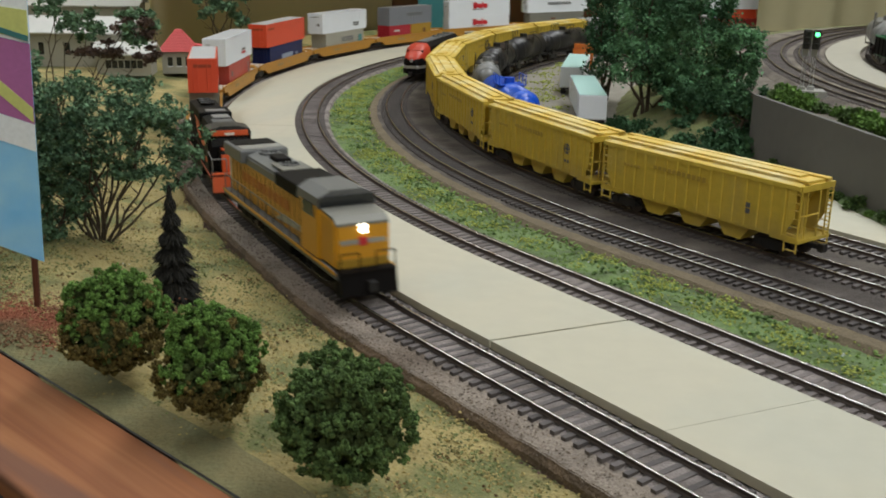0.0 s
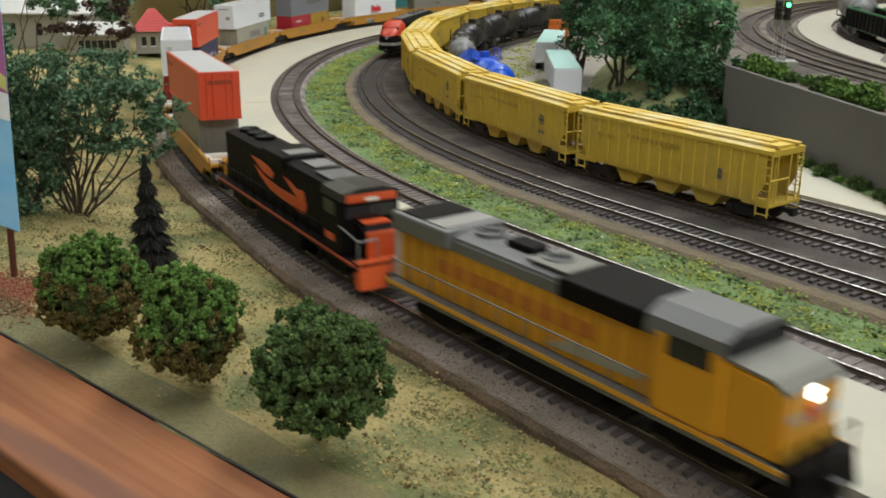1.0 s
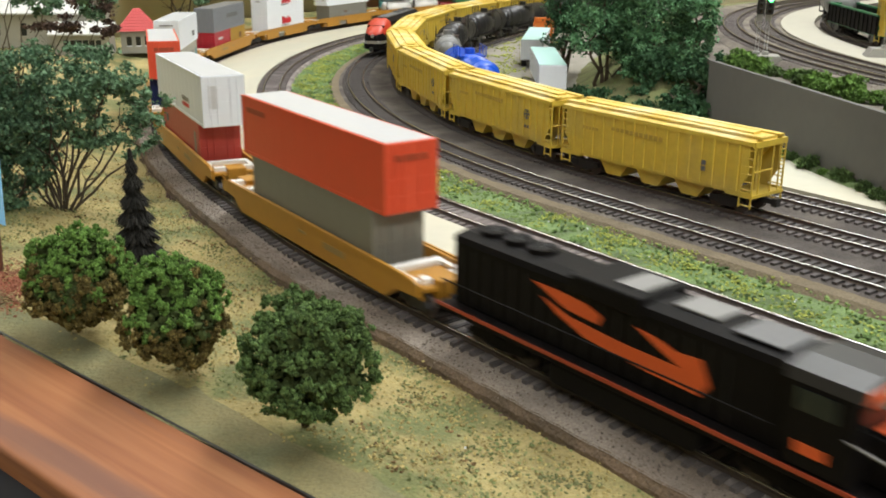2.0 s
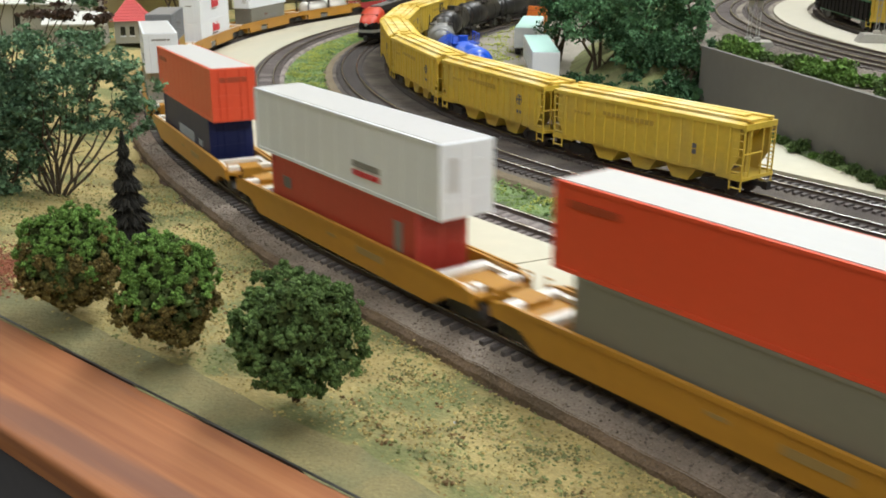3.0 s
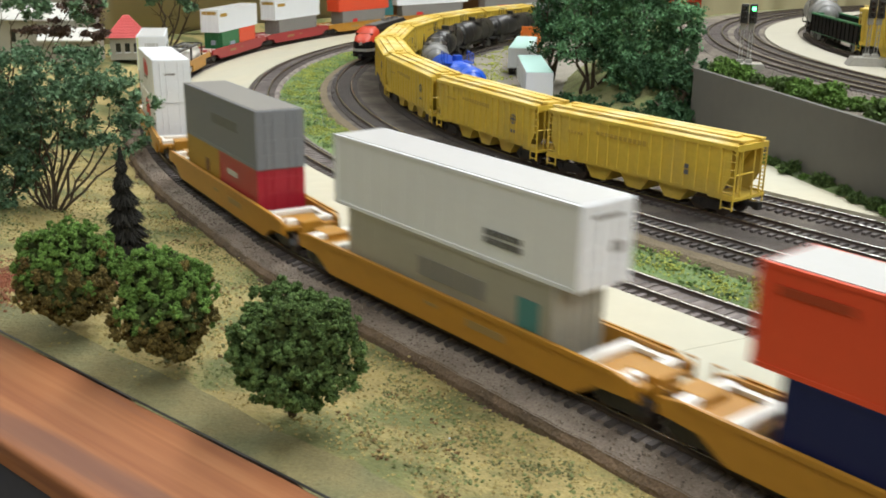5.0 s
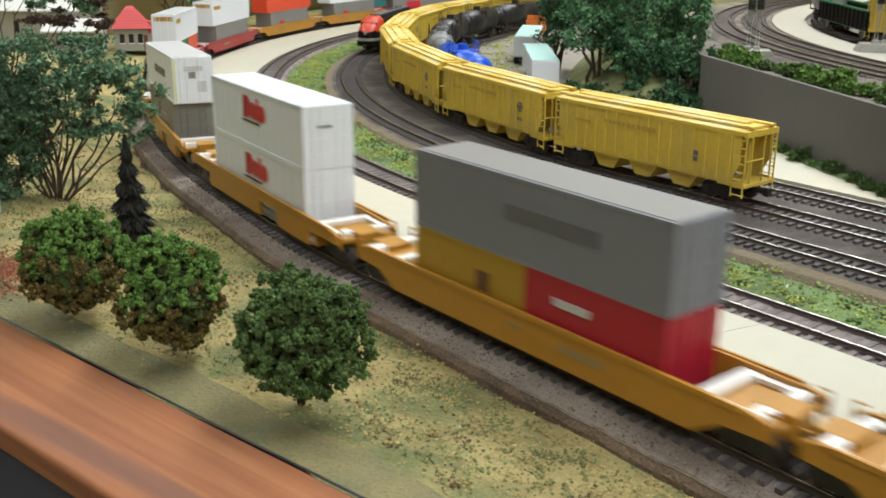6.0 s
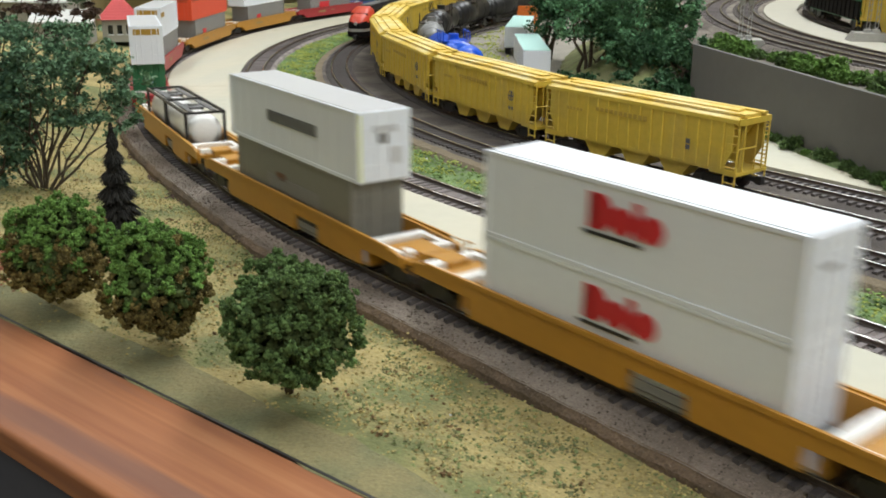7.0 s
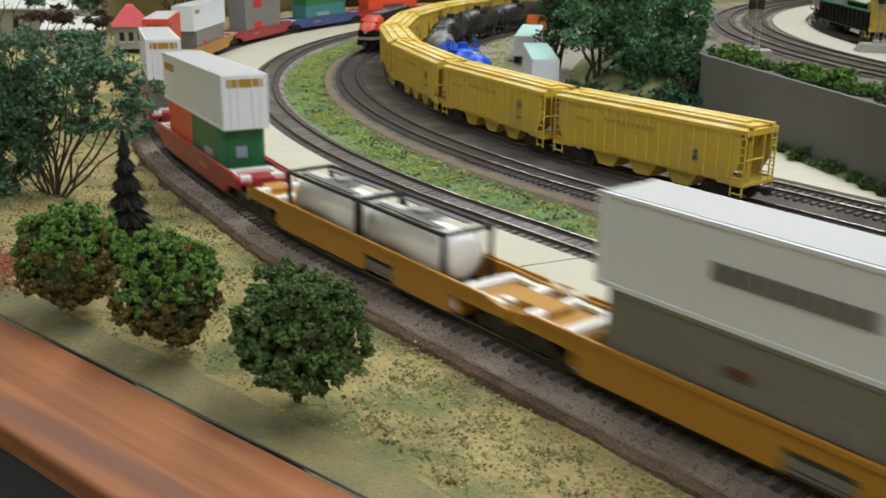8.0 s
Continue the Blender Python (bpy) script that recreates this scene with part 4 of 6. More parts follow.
def locomotive_black():
    t = thing("locomotive", "black diesel locomotive with orange nose and orange side emblem", "locomotive", "leading locomotives")
    K, O = M["loco_black"], M["logo_orange"]
    part("underframe", box(B(), -0.104, 0.104, -0.0165, 0.0165, 0.0115, 0.0150, 0.0006), K, t)
    for y in (-0.0168, 0.0168):
        part("sill_stripe", box(B(), -0.104, 0.104, y - 0.0003, y + 0.0003, 0.0138, 0.0152), M["orange_dark"], t, "dull orange sill stripe")
    hood = part("long_hood", box(B(), -0.099, 0.066, -0.0115, 0.0115, 0.0150, 0.0430, 0.0010), K, t)
    bm = B()
    for k in range(18):
        x = -0.094 + k * 0.0079
        for y in (-0.0116, 0.0116):
            box(bm, x, x + 0.0002, y - 0.0002, y + 0.0002, 0.0165, 0.0400)
    tagged(part("door_seam", bm, M["black"], hood), kind="stuff")
    for y, d in ((-0.0118, 1), (0.0118, -1)):
        a, b = y - 0.0002, y + 0.0002
        bm = prism(B(), [(-0.045, 0.0335), (-0.030, 0.0300), (-0.005, 0.0285), (0.022, 0.0285), (0.034, 0.0265), (0.030, 0.0215), (0.008, 0.0220), (-0.022, 0.0245), (-0.036, 0.0290)], a, b)
        prism(bm, [(-0.050, 0.0385), (-0.036, 0.0385), (-0.022, 0.0375), (-0.014, 0.0350), (-0.016, 0.0315), (-0.032, 0.0325)], a, b)
        prism(bm, [(0.002, 0.0365), (0.012, 0.0355), (0.020, 0.0335), (0.030, 0.0345), (0.034, 0.0265), (0.022, 0.0285), (0.014, 0.0315)], a, b)
        part("side_emblem", bm, O, hood, "orange winged emblem")
        part("side_emblem", box(B(), 0.069, 0.079, y * 1.375 - 0.0002, y * 1.375 + 0.0002, 0.0205, 0.0240), O, hood)
    part("roof", loft(B(), [(-0.0118, 0.0420), (-0.0110, 0.0445), (-0.006, 0.0458), (0.006, 0.0458), (0.0110, 0.0445), (0.0118, 0.0420)], -0.099, 0.066), K, t)
    for x in (-0.086, -0.072, -0.058):
        fan(t, x, 0, 0.0460, 0.0062, K)
    part("dynamic_brake", box(B(), -0.030, 0.004, -0.0130, 0.0130, 0.0400, 0.0475, 0.0010), K, t)
    # thin grey plates paint the pale reflections on the black roof
    part("roof_hatch", box(B(), -0.012, 0.000, -0.0070, 0.0090, 0.0476, 0.0481), M["mid_grey"], t)
    part("roof_hatch", box(B(), 0.012, 0.030, -0.0050, 0.0085, 0.0458, 0.0470, 0.0006), M["mid_grey"], t)
    part("roof_hatch", box(B(), 0.038, 0.058, -0.0080, 0.0085, 0.0458, 0.0468, 0.0006), M["dark_grey"], t)
    cab = part("cab", box(B(), 0.064, 0.087, -0.0160, 0.0160, 0.0150, 0.0440, 0.0010), K, t)
    part("cab_roof", loft(B(), [(-0.0162, 0.0425), (-0.015, 0.0460), (-0.006, 0.0482), (0.006, 0.0482), (0.015, 0.0460), (0.0162, 0.0425)], 0.063, 0.0885), M["black"], t)
    part("cab_brow", box(B(), 0.0865, 0.0890, -0.0135, 0.0135, 0.0412, 0.0455, 0.0006), O, t, "orange brow over the windscreen")
    part("windscreen", box(B(), 0.0870, 0.0876, -0.0135, 0.0135, 0.0330, 0.0395), M["window"], cab)
    part("number_board", box(B(), 0.0889, 0.0894, -0.0035, 0.0035, 0.0418, 0.0436), M["steel_white"], cab)
    for y in (-0.0162, 0.0162):
        part("side_window", box(B(), 0.068, 0.081, y - 0.0003, y + 0.0003, 0.0340, 0.0410), M["window"], cab)
    bm = prism(B(), [(0.085, 0.0150), (0.099, 0.0150), (0.099, 0.0285), (0.096, 0.0315), (0.085, 0.0325)], -0.0085, 0.0085)
    bmesh.ops.bevel(bm, geom=list(bm.edges), offset=0.0012, segments=2, affect="EDGES")
    nose = part("nose", bm, K, t)
    part("nose_face", box(B(), 0.0985, 0.0997, -0.0078, 0.0078, 0.0155, 0.0290, 0.0004), O, nose, "bright orange front of the short hood")
    part("nose_lid", box(B(), 0.0885, 0.0955, -0.0070, 0.0070, 0.0315, 0.0326, 0.0004), O, nose)
    bm = prism(B(), [(0.101, 0.0165), (0.1055, 0.0165), (0.1085, 0.0035), (0.1050, 0.0020), (0.101, 0.0040)], -0.0155, 0.0155)
    part("pilot", bm, O, t, "bright orange pilot plate")
    part("front_platform", box(B(), 0.098, 0.1060, -0.0155, 0.0155, 0.0118, 0.0155), K, t)
    bm = B()
    for y in (-0.0152, -0.0050, 0.0050, 0.0152):
        rod(bm, (0.1050, y, 0.012), (0.1050, y, 0.0270), 0.00045, 5)
    rod(bm, (0.1050, -0.0152, 0.0270), (0.1050, -0.0050, 0.0270), 0.00045, 5)
    rod(bm, (0.1050, 0.0050, 0.0270), (0.1050, 0.0152, 0.0270), 0.00045, 5)
    rod(bm, (0.0850, -0.0160, 0.0300), (0.1050, -0.0152, 0.0270), 0.00045, 5)
    part("front_handrail", bm, M["mid_grey"], t, "grey end handrails")
    part("fuel_tank", box(B(), -0.038, 0.034, -0.0155, 0.0155, 0.0022, 0.0114, 0.0015), K, t)
    for y in (-0.0160, 0.0160):
        rails_along(t, -0.101, 0.060, y, 0.0150, K, 11)
    for x in (-0.070, 0.068):
        truck(t, x, 3, K, 0.0075)
    coupler(t, 0.106, 1), coupler(t, -0.105, -1)
    return t


def hopper_car(body, roof, label, marks="stencil"):
    """A covered hopper: ribbed sides, sloped ends behind open ladder cages, roof hatch and bottom bays."""
    t = thing("hopper_car", label, "hopper car", "yellow covered hopper cars")
    bm = prism(B(), [(-0.069, 0.0450), (0.069, 0.0450), (0.069, 0.0390), (0.0505, 0.0150), (-0.0505, 0.0150), (-0.069, 0.0390)], -0.0142, 0.0142)
    hull = part("body", bm, body, t)
    for y in (-0.0150, 0.0150):
        wall = part("side_sheet", prism(B(), [(-0.0745, 0.0452), (0.0745, 0.0452), (0.0745, 0.0255), (0.0680, 0.0140), (-0.0680, 0.0140), (-0.0745, 0.0255)], y - 0.0005, y + 0.0005), body, t)
        for k in range(16):
            x = -0.0672 + k * 0.00896
            z0 = 0.0145
            o = 0.0007 if y > 0 else -0.0007
            part("rib", box(B(), x - 0.0010, x + 0.0010, y, y + o * 2.0, z0, 0.0445, 0.0002), body, wall)
        o = 0.0010 if y > 0 else -0.0010
        part("top_rail", box(B(), -0.0775, 0.0775, y - 0.0003, y + o * 1.6, 0.0435, 0.0460), body, wall)
        part("side_sill", box(B(), -0.0775, 0.0775, y - 0.0006, y + 0.0006, 0.0130, 0.0152), body, wall)
        if marks:
            sgn = 1 if y < 0 else -1
            if marks == "stencil":
                bm = box(B(), 0.0420, 0.0450, y + o * 1.2, y + o * 1.5, 0.0262, 0.0292)
                box(bm, 0.0420, 0.0450, y + o * 1.2, y + o * 1.5, 0.0225, 0.0255)
            else:
                bm = box(B(), 0.0445 * sgn - 0.0012, 0.0445 * sgn + 0.0012, y + o * 1.2, y + o * 1.5, 0.0215, 0.0238)
                box(bm, 0.0485 * sgn - 0.0012, 0.0485 * sgn + 0.0012, y + o * 1.2, y + o * 1.5, 0.0215, 0.0238)
                ring = B()
                for q in range(14):
                    a0, a1 = q * math.pi / 7, (q + 1) * math.pi / 7
                    rod(ring, (0.0465 * sgn + 0.0036 * math.cos(a0), y + o * 1.5, 0.0318 + 0.0036 * math.sin(a0)), (0.0465 * sgn + 0.0036 * math.cos(a1), y + o * 1.5, 0.0318 + 0.0036 * math.sin(a1)), 0.00035, 4)
                box(ring, 0.0465 * sgn - 0.0005, 0.0465 * sgn + 0.0005, y + o * 1.2, y + o * 1.6, 0.0285, 0.0351)
                box(ring, 0.0465 * sgn - 0.0032, 0.0465 * sgn + 0.0032, y + o * 1.2, y + o * 1.6, 0.0313, 0.0323)
                part("emblem", ring, M["dark_grey"], wall, "small round dark emblem")
            part("stencil", bm, M["dark_grey"], wall)
            bm = B()
            for k in range(11):
                box(bm, -0.032 + k * 0.0040, -0.0292 + k * 0.0040, y + o * 1.2, y + o * 1.5, 0.0352 - k * 0.0001, 0.0375)
            for k in range(5):
                box(bm, -0.058 + k * 0.0030, -0.0560 + k * 0.0030, y + o * 1.2, y + o * 1.5, 0.0325, 0.0345)
            part("lettering", bm, M["hopper_mark"], wall)
    part("roof", loft(B(), [(-0.0155, 0.0452), (-0.0135, 0.0468), (-0.005, 0.0480), (0.005, 0.0480), (0.0135, 0.0468), (0.0155, 0.0452)], -0.0765, 0.0765), roof, t)
    part("hatch_cover", box(B(), -0.0680, 0.0680, -0.0040, 0.0040, 0.0480, 0.0494, 0.0004), roof, t)
    for y in (-0.0095, 0.0095):
        part("running_board", box(B(), -0.0785, 0.0785, y - 0.0022, y + 0.0022, 0.0476, 0.0489), roof, t)
    for x in (-0.066, -0.036, -0.006, 0.024, 0.054):
        bm = box(B(), x - 0.0004, x + 0.0004, -0.0115, 0.0115, 0.0466, 0.0486)
        part("board_bracket", bm, roof, t)
    for x in (-0.0315, 0.0, 0.0315):
        bm = prism(B(), [(x - 0.0145, 0.0152), (x + 0.0145, 0.0152), (x + 0.0060, 0.0038), (x - 0.0060, 0.0038)], -0.0125, 0.0125)
        part("outlet_bay", bm, body, t)
    for d in (-1, 1):
        end = part("end_frame", box(B(), 0.0765 * d, 0.0785 * d, -0.0158, 0.0158, 0.0425, 0.0462), body, t)
        part("end_platform", box(B(), 0.0600 * d, 0.0790 * d, -0.0155, 0.0155, 0.0118, 0.0138), body, t)
        for y in (-0.0152, 0.0152):
            bm = B()
            for x in (0.0700, 0.0780):
                rod(bm, (x * d, y, 0.0055), (x * d, y, 0.0435), 0.00055, 5)
            for k in range(8):
                rod(bm, (0.0700 * d, y, 0.0070 + k * 0.0048), (0.0780 * d, y, 0.0070 + k * 0.0048), 0.00045, 4)
            part("side_ladder", bm, body, t)
        bm = B()
        for y in (-0.0150, -0.0090, 0.0030, 0.0105, 0.0150):
            rod(bm, (0.0780 * d, y, 0.0120), (0.0780 * d, y, 0.0430), 0.00055, 5)
        for z in (0.0280,):
            rod(bm, (0.0780 * d, -0.0150, z), (0.0780 * d, 0.0030, z), 0.00055, 4)
        for k in range(6):
            rod(bm, (0.0780 * d, 0.0105, 0.0150 + k * 0.0048), (0.0780 * d, 0.0150, 0.0150 + k * 0.0048), 0.00045, 4)
        part("end_ladder", bm, body, t)
        part("center_post", box(B(), 0.0690 * d, 0.0705 * d, -0.0012, 0.0012, 0.0130, 0.0440), body, t)
        truck(t, 0.0590 * d, 2, None, 0.0085)
        coupler(t, 0.0785 * d, d)
    return t


def tank_car(shell, label, half=0.066, rail=None):
    t = thing("tank_car", label, "tank car", "tank cars on the inner siding")
    bm = rod(B(), (-half + 0.006, 0, 0.0265), (half - 0.006, 0, 0.0265), 0.0162, 32)
    rod(bm, (half - 0.006, 0, 0.0265), (half - 0.001, 0, 0.0265), 0.0162, 32, 0.0110)
    rod(bm, (half - 0.001, 0, 0.0265), (half + 0.0008, 0, 0.0265), 0.0110, 32, 0.004)
    rod(bm, (-half + 0.001, 0, 0.0265), (-half + 0.006, 0, 0.0265), 0.0110, 32, 0.0162)
    rod(bm, (-half - 0.0008, 0, 0.0265), (-half + 0.001, 0, 0.0265), 0.004, 32, 0.0110)
    part("tank", bm, shell, t, "", True)
    for x in (-half * 0.55, 0.0, half * 0.55):
        part("tank_band", rod(B(), (x - 0.0006, 0, 0.0265), (x + 0.0006, 0, 0.0265), 0.01645, 32), shell, t)
    part("dome", rod(B(), (0, 0, 0.041), (0, 0, 0.0475), 0.0052, 18), shell, t)
    bm = box(B(), -0.012, 0.012, -0.0135, -0.0075, 0.0405, 0.0413)
    box(bm, -0.012, 0.012, 0.0075, 0.0135, 0.0405, 0.0413)
    plat = part("platform", bm, rail or shell, t)
    for y in (-0.0135, 0.0135):
        bm = B()
        for x in (-0.012, 0.012):
            rod(bm, (x, y, 0.0405), (x, y, 0.0505), 0.00045, 5)
        rod(bm, (-0.012, y, 0.0505), (0.012, y, 0.0505), 0.00045, 5)
        for x in (-0.003, 0.003):
            rod(bm, (x, y * 1.2, 0.010), (x, y, 0.0505), 0.0004, 5)
        part("railing", bm, rail or shell, plat)
    part("underframe", box(B(), -half - 0.003, half + 0.003, -0.0050, 0.0050, 0.0085, 0.0125), M["black"], t)
    for d in (-1, 1):
        part("saddle", box(B(), d * half * 0.72 - 0.004, d * half * 0.72 + 0.004, -0.0110, 0.0110, 0.0095, 0.0160), M["black"], t)
        bm = box(B(), d * (half - 0.004), d * (half + 0.006), -0.0145, 0.0145, 0.0110, 0.0124)
        for y in (-0.0145, 0.0145):
            rod(bm, (d * (half + 0.0055), y, 0.0112), (d * (half + 0.0055), y, 0.0235), 0.0005, 5)
        rod(bm, (d * (half + 0.0055), -0.0145, 0.0235), (d * (half + 0.0055), 0.0145, 0.0235), 0.0005, 5)
        part("end_platform", bm, rail or M["black"], t)
        truck(t, d * half * 0.74, 2, None, 0.0080)
        coupler(t, d * (half + 0.004), d)
    return t


def gondola(label):
    t = thing("gondola_car", label, "gondola car")
    L = 0.082
    for y in (-0.0150, 0.0150):
        w = part("side_wall", box(B(), -L, L, y - 0.0006, y + 0.0006, 0.0110, 0.0300), M["loco_black"], t)
        for k in range(13):
            x = -L + 0.004 + k * (2 * L - 0.008) / 12
            o = 0.0014 if y > 0 else -0.0014
            part("rib", box(B(), x - 0.0008, x + 0.0008, y, y + o, 0.0112, 0.0295), M["loco_black"], w)
        part("top_rail", box(B(), -L, L, y - 0.0012, y + 0.0012, 0.0290, 0.0308), M["green_box"], w, "green worn top rail")
    for d in (-1, 1):
        part("end_wall", box(B(), d * L - 0.0006, d * L + 0.0006, -0.0150, 0.0150, 0.0110, 0.0304), M["green_box"], t)
        truck(t, d * 0.060, 2, None, 0.0085)
        coupler(t, d * L, d)
    part("deck", box(B(), -L, L, -0.0148, 0.0148, 0.0100, 0.0118), M["green_box"], t)
    return t


def rounded_locomotive():
    t = thing("locomotive", "red and black streamlined locomotive with a rounded nose", "locomotive")
    prof = [(-0.0150, 0.0090), (-0.0152, 0.0300), (-0.0135, 0.0400), (-0.0080, 0.0450), (0.0080, 0.0450), (0.0135, 0.0400), (0.0152, 0.0300), (0.0150, 0.0090)]
    part("body", loft(B(), prof, -0.095, 0.058), M["loco_black"], t)
    steps = ((0.058, 1.0, 1.0), (0.074, 0.98, 0.97), (0.080, 0.93, 0.80), (0.088, 0.84, 0.70), (0.094, 0.66, 0.60), (0.097, 0.40, 0.45))

    def shell(top_z, grow):
        bm, prev = B(), None
        for x, sy, sz in steps:
            row = [bm.verts.new((x + grow, y * sy + (grow if y > 0 else -grow), min(top_z, 0.0090 + (z - 0.0090) * sz))) for y, z in prof]
            if prev:
                for i in range(len(row) - 1):
                    bm.faces.new((prev[i], prev[i + 1], row[i + 1], row[i]))
            prev = row
        bm.faces.new(prev)
        bmesh.ops.recalc_face_normals(bm, faces=bm.faces)
        return bm

    bm = shell(1.0, 0.0)
    nose = part("nose", bm, M["nose_red"], t, "red rounded nose", True)
    part("nose_band", shell(0.0285, 0.0004), M["loco_black"], nose)
    part("nose_stripe", shell(0.0190, 0.0008), M["silver"], nose)
    part("nose_skirt", shell(0.0155, 0.0012), M["loco_black"], nose)
    part("headlight", rod(B(), (0.094, 0, 0.0255), (0.0992, 0, 0.0255), 0.0020, 14), M["silver"], nose)
    part("windscreen", box(B(), 0.0755, 0.0815, -0.0110, 0.0110, 0.0335, 0.0375), M["window"], nose)
    part("roof", box(B(), -0.095, 0.052, -0.0070, 0.0070, 0.0450, 0.0462), M["loco_grey"], t)
    for x in (-0.070, -0.045, -0.020):
        fan(t, x, 0, 0.0462, 0.0055, M["loco_grey"])
    for x in (-0.060, 0.050):
        truck(t, x, 3, None, 0.0075)
    coupler(t, 0.096, 1)
    return t


def semi_trailer(label, tractor=False):
    t = thing("semi_trailer", label, "trailer", "trailers in the yard")
    part("body", box(B(), -0.0765, 0.0765, -0.0142, 0.0142, 0.0095, 0.0345, 0.0006), M["white"], t)
    part("roof", box(B(), -0.0760, 0.0760, -0.0137, 0.0137, 0.0345, 0.0350), M["trailer_roof"], t, "pale teal roof")
    bm = B()
    for k in range(1, 14):
        for y in (-0.0143, 0.0143):
            box(bm, -0.076 + k * 0.0108, -0.0756 + k * 0.0108, y - 0.0001, y + 0.0001, 0.0105, 0.0335)
    tagged(part("panel_seam", bm, M["roof_grey"], t), kind="stuff")
    part("chassis", box(B(), -0.068, 0.040, -0.0060, 0.0060, 0.0065, 0.0095), M["black"], t)
    bm = box(B(), 0.034, 0.036, -0.0090, -0.0070, 0, 0.0095)
    box(bm, 0.034, 0.036, 0.0070, 0.0090, 0, 0.0095)
    part("landing_gear", bm, M["black"], t)
    for x in (-0.062, -0.049):
        for y in (-0.0105, 0.0105):
            part("wheel", rod(B(), (x, y - 0.0030, 0.0052), (x, y + 0.0030, 0.0052), 0.0052, 16), M["black"], t)
    part("door_bar", box(B(), -0.0771, -0.0763, -0.0120, 0.0120, 0.0100, 0.0110), M["roof_grey"], t)
    return t


def road_tractor():
    t = thing("road_tractor", "orange road tractor in front of a trailer", "truck")
    part("cab", box(B(), -0.010, 0.012, -0.0140, 0.0140, 0.0100, 0.0400, 0.0020), M["cab_orange"], t)
    part("roof_fairing", prism(B(), [(-0.010, 0.0400), (0.010, 0.0400), (-0.004, 0.0455), (-0.010, 0.0455)], -0.0125, 0.0125), M["cab_orange"], t)
    part("bonnet", box(B(), 0.012, 0.030, -0.0105, 0.0105, 0.0090, 0.0240, 0.0015), M["cab_orange"], t)
    part("windscreen", box(B(), 0.0118, 0.0125, -0.0115, 0.0115, 0.0270, 0.0360), M["window"], t)
    part("chassis", box(B(), -0.045, 0.030, -0.0060, 0.0060, 0.0060, 0.0095), M["black"], t)
    for x in (-0.038, -0.024, 0.022):
        for y in (-0.0115, 0.0115):
            part("wheel", rod(B(), (x, y - 0.0028, 0.0057), (x, y + 0.0028, 0.0057), 0.0057, 16), M["black"], t)
    return t

# ---- plants ----


def leaf_mesh(name, blobs, count, size, material, parent, label="", loose=0.125):
    """A crown of single small leaves gathered in clumps. blobs: (centre, radii)."""
    verts, faces = [], []
    total = sum(rx * ry * rz for c, (rx, ry, rz) in blobs) or 1
    for c, (rx, ry, rz) in blobs:
        n = int(count * rx * ry * rz / total)
        sub = []
        for _ in range(max(6, n // 95)):
            while True:
                p = Vector((random.uniform(-1, 1), random.uniform(-1, 1), random.uniform(-1, 1)))
                if 0.2 < p.length < 1.3:
                    break
            sub.append(p)
        for _ in range(n):
            p = random.choice(sub)
            k = loose
            q = Vector((c[0] + (p.x + random.gauss(0, k)) * rx, c[1] + (p.y + random.gauss(0, k)) * ry, c[2] + (p.z + random.gauss(0, k)) * rz))
            u = Vector((random.gauss(0, 1), random.gauss(0, 1), random.gauss(0, 0.6))).normalized()
            w = u.cross(Vector((random.gauss(0, 1), random.gauss(0, 1), random.gauss(0, 1)))).normalized()
            e = size * random.uniform(0.6, 1.5)
            b0 = len(verts)
            verts += [q - u * e, q + w * e * 0.6 + Vector((0, 0, e * 0.3)), q + u * e, q - w * e * 0.6]
            faces += [(b0, b0 + 1, b0 + 2), (b0, b0 + 2, b0 + 3)]
    me = bpy.data.meshes.new(name)
    me.from_pydata([tuple(v) for v in verts], [], faces)
    me.materials.append(material)
    ob = new(name, me)
    ob.parent = parent
    if label:
        ob["label"] = label
    return ob


def limb(bm, a, b, r0, r1, bends=4, wild=0.12):
    a, b = Vector(a), Vector(b)
    pts = [a.lerp(b, k / bends) for k in range(bends + 1)]
    for k in range(1, bends):
        pts[k] += Vector((random.uniform(-1, 1), random.uniform(-1, 1), 0)) * (b - a).length * wild * 0.5
    for k in range(bends):
        rod(bm, pts[k], pts[k + 1], r0 + (r1 - r0) * k / bends, 7, r0 + (r1 - r0) * (k + 1) / bends)
    return pts


def tree(x, y, z, label, blobs, count, leaf, material, stems=4, girth=0.0022, group="", second=None, loose=0.125):
    """A tree with tapered stems that fork into limbs, and a crown of clumped leaves. blobs are given in its own space."""
    t = thing("tree", label, "tree", group, pose(x, y, z + settle(x, y)))
    tops = [b[0] for b in blobs]
    trunk = B()
    for k in range(stems):
        goal = Vector(tops[k % len(tops)]) + Vector((random.uniform(-1, 1), random.uniform(-1, 1), random.uniform(-0.2, 0.6))) * blobs[k % len(tops)][1][0] * 0.6
        base = Vector((random.uniform(-1, 1), random.uniform(-1, 1), 0)) * girth * (1.2 if stems > 1 else 0)
        pts = limb(trunk, base, goal, girth, girth * 0.3, 5)
        for q in pts[2:]:
            for _ in range(2):
                tip = q + Vector((random.uniform(-1, 1), random.uniform(-1, 1), random.uniform(0.1, 1.0))) * blobs[k % len(tops)][1][0] * 0.6
                limb(trunk, q, tip, girth * 0.35, girth * 0.12, 3)
    part("trunk", trunk, M["bark"], t)
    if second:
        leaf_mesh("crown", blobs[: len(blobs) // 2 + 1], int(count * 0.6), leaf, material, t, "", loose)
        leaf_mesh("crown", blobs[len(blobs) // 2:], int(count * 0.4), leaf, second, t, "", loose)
    else:
        leaf_mesh("crown", blobs, count, leaf, material, t, "", loose)
    return t


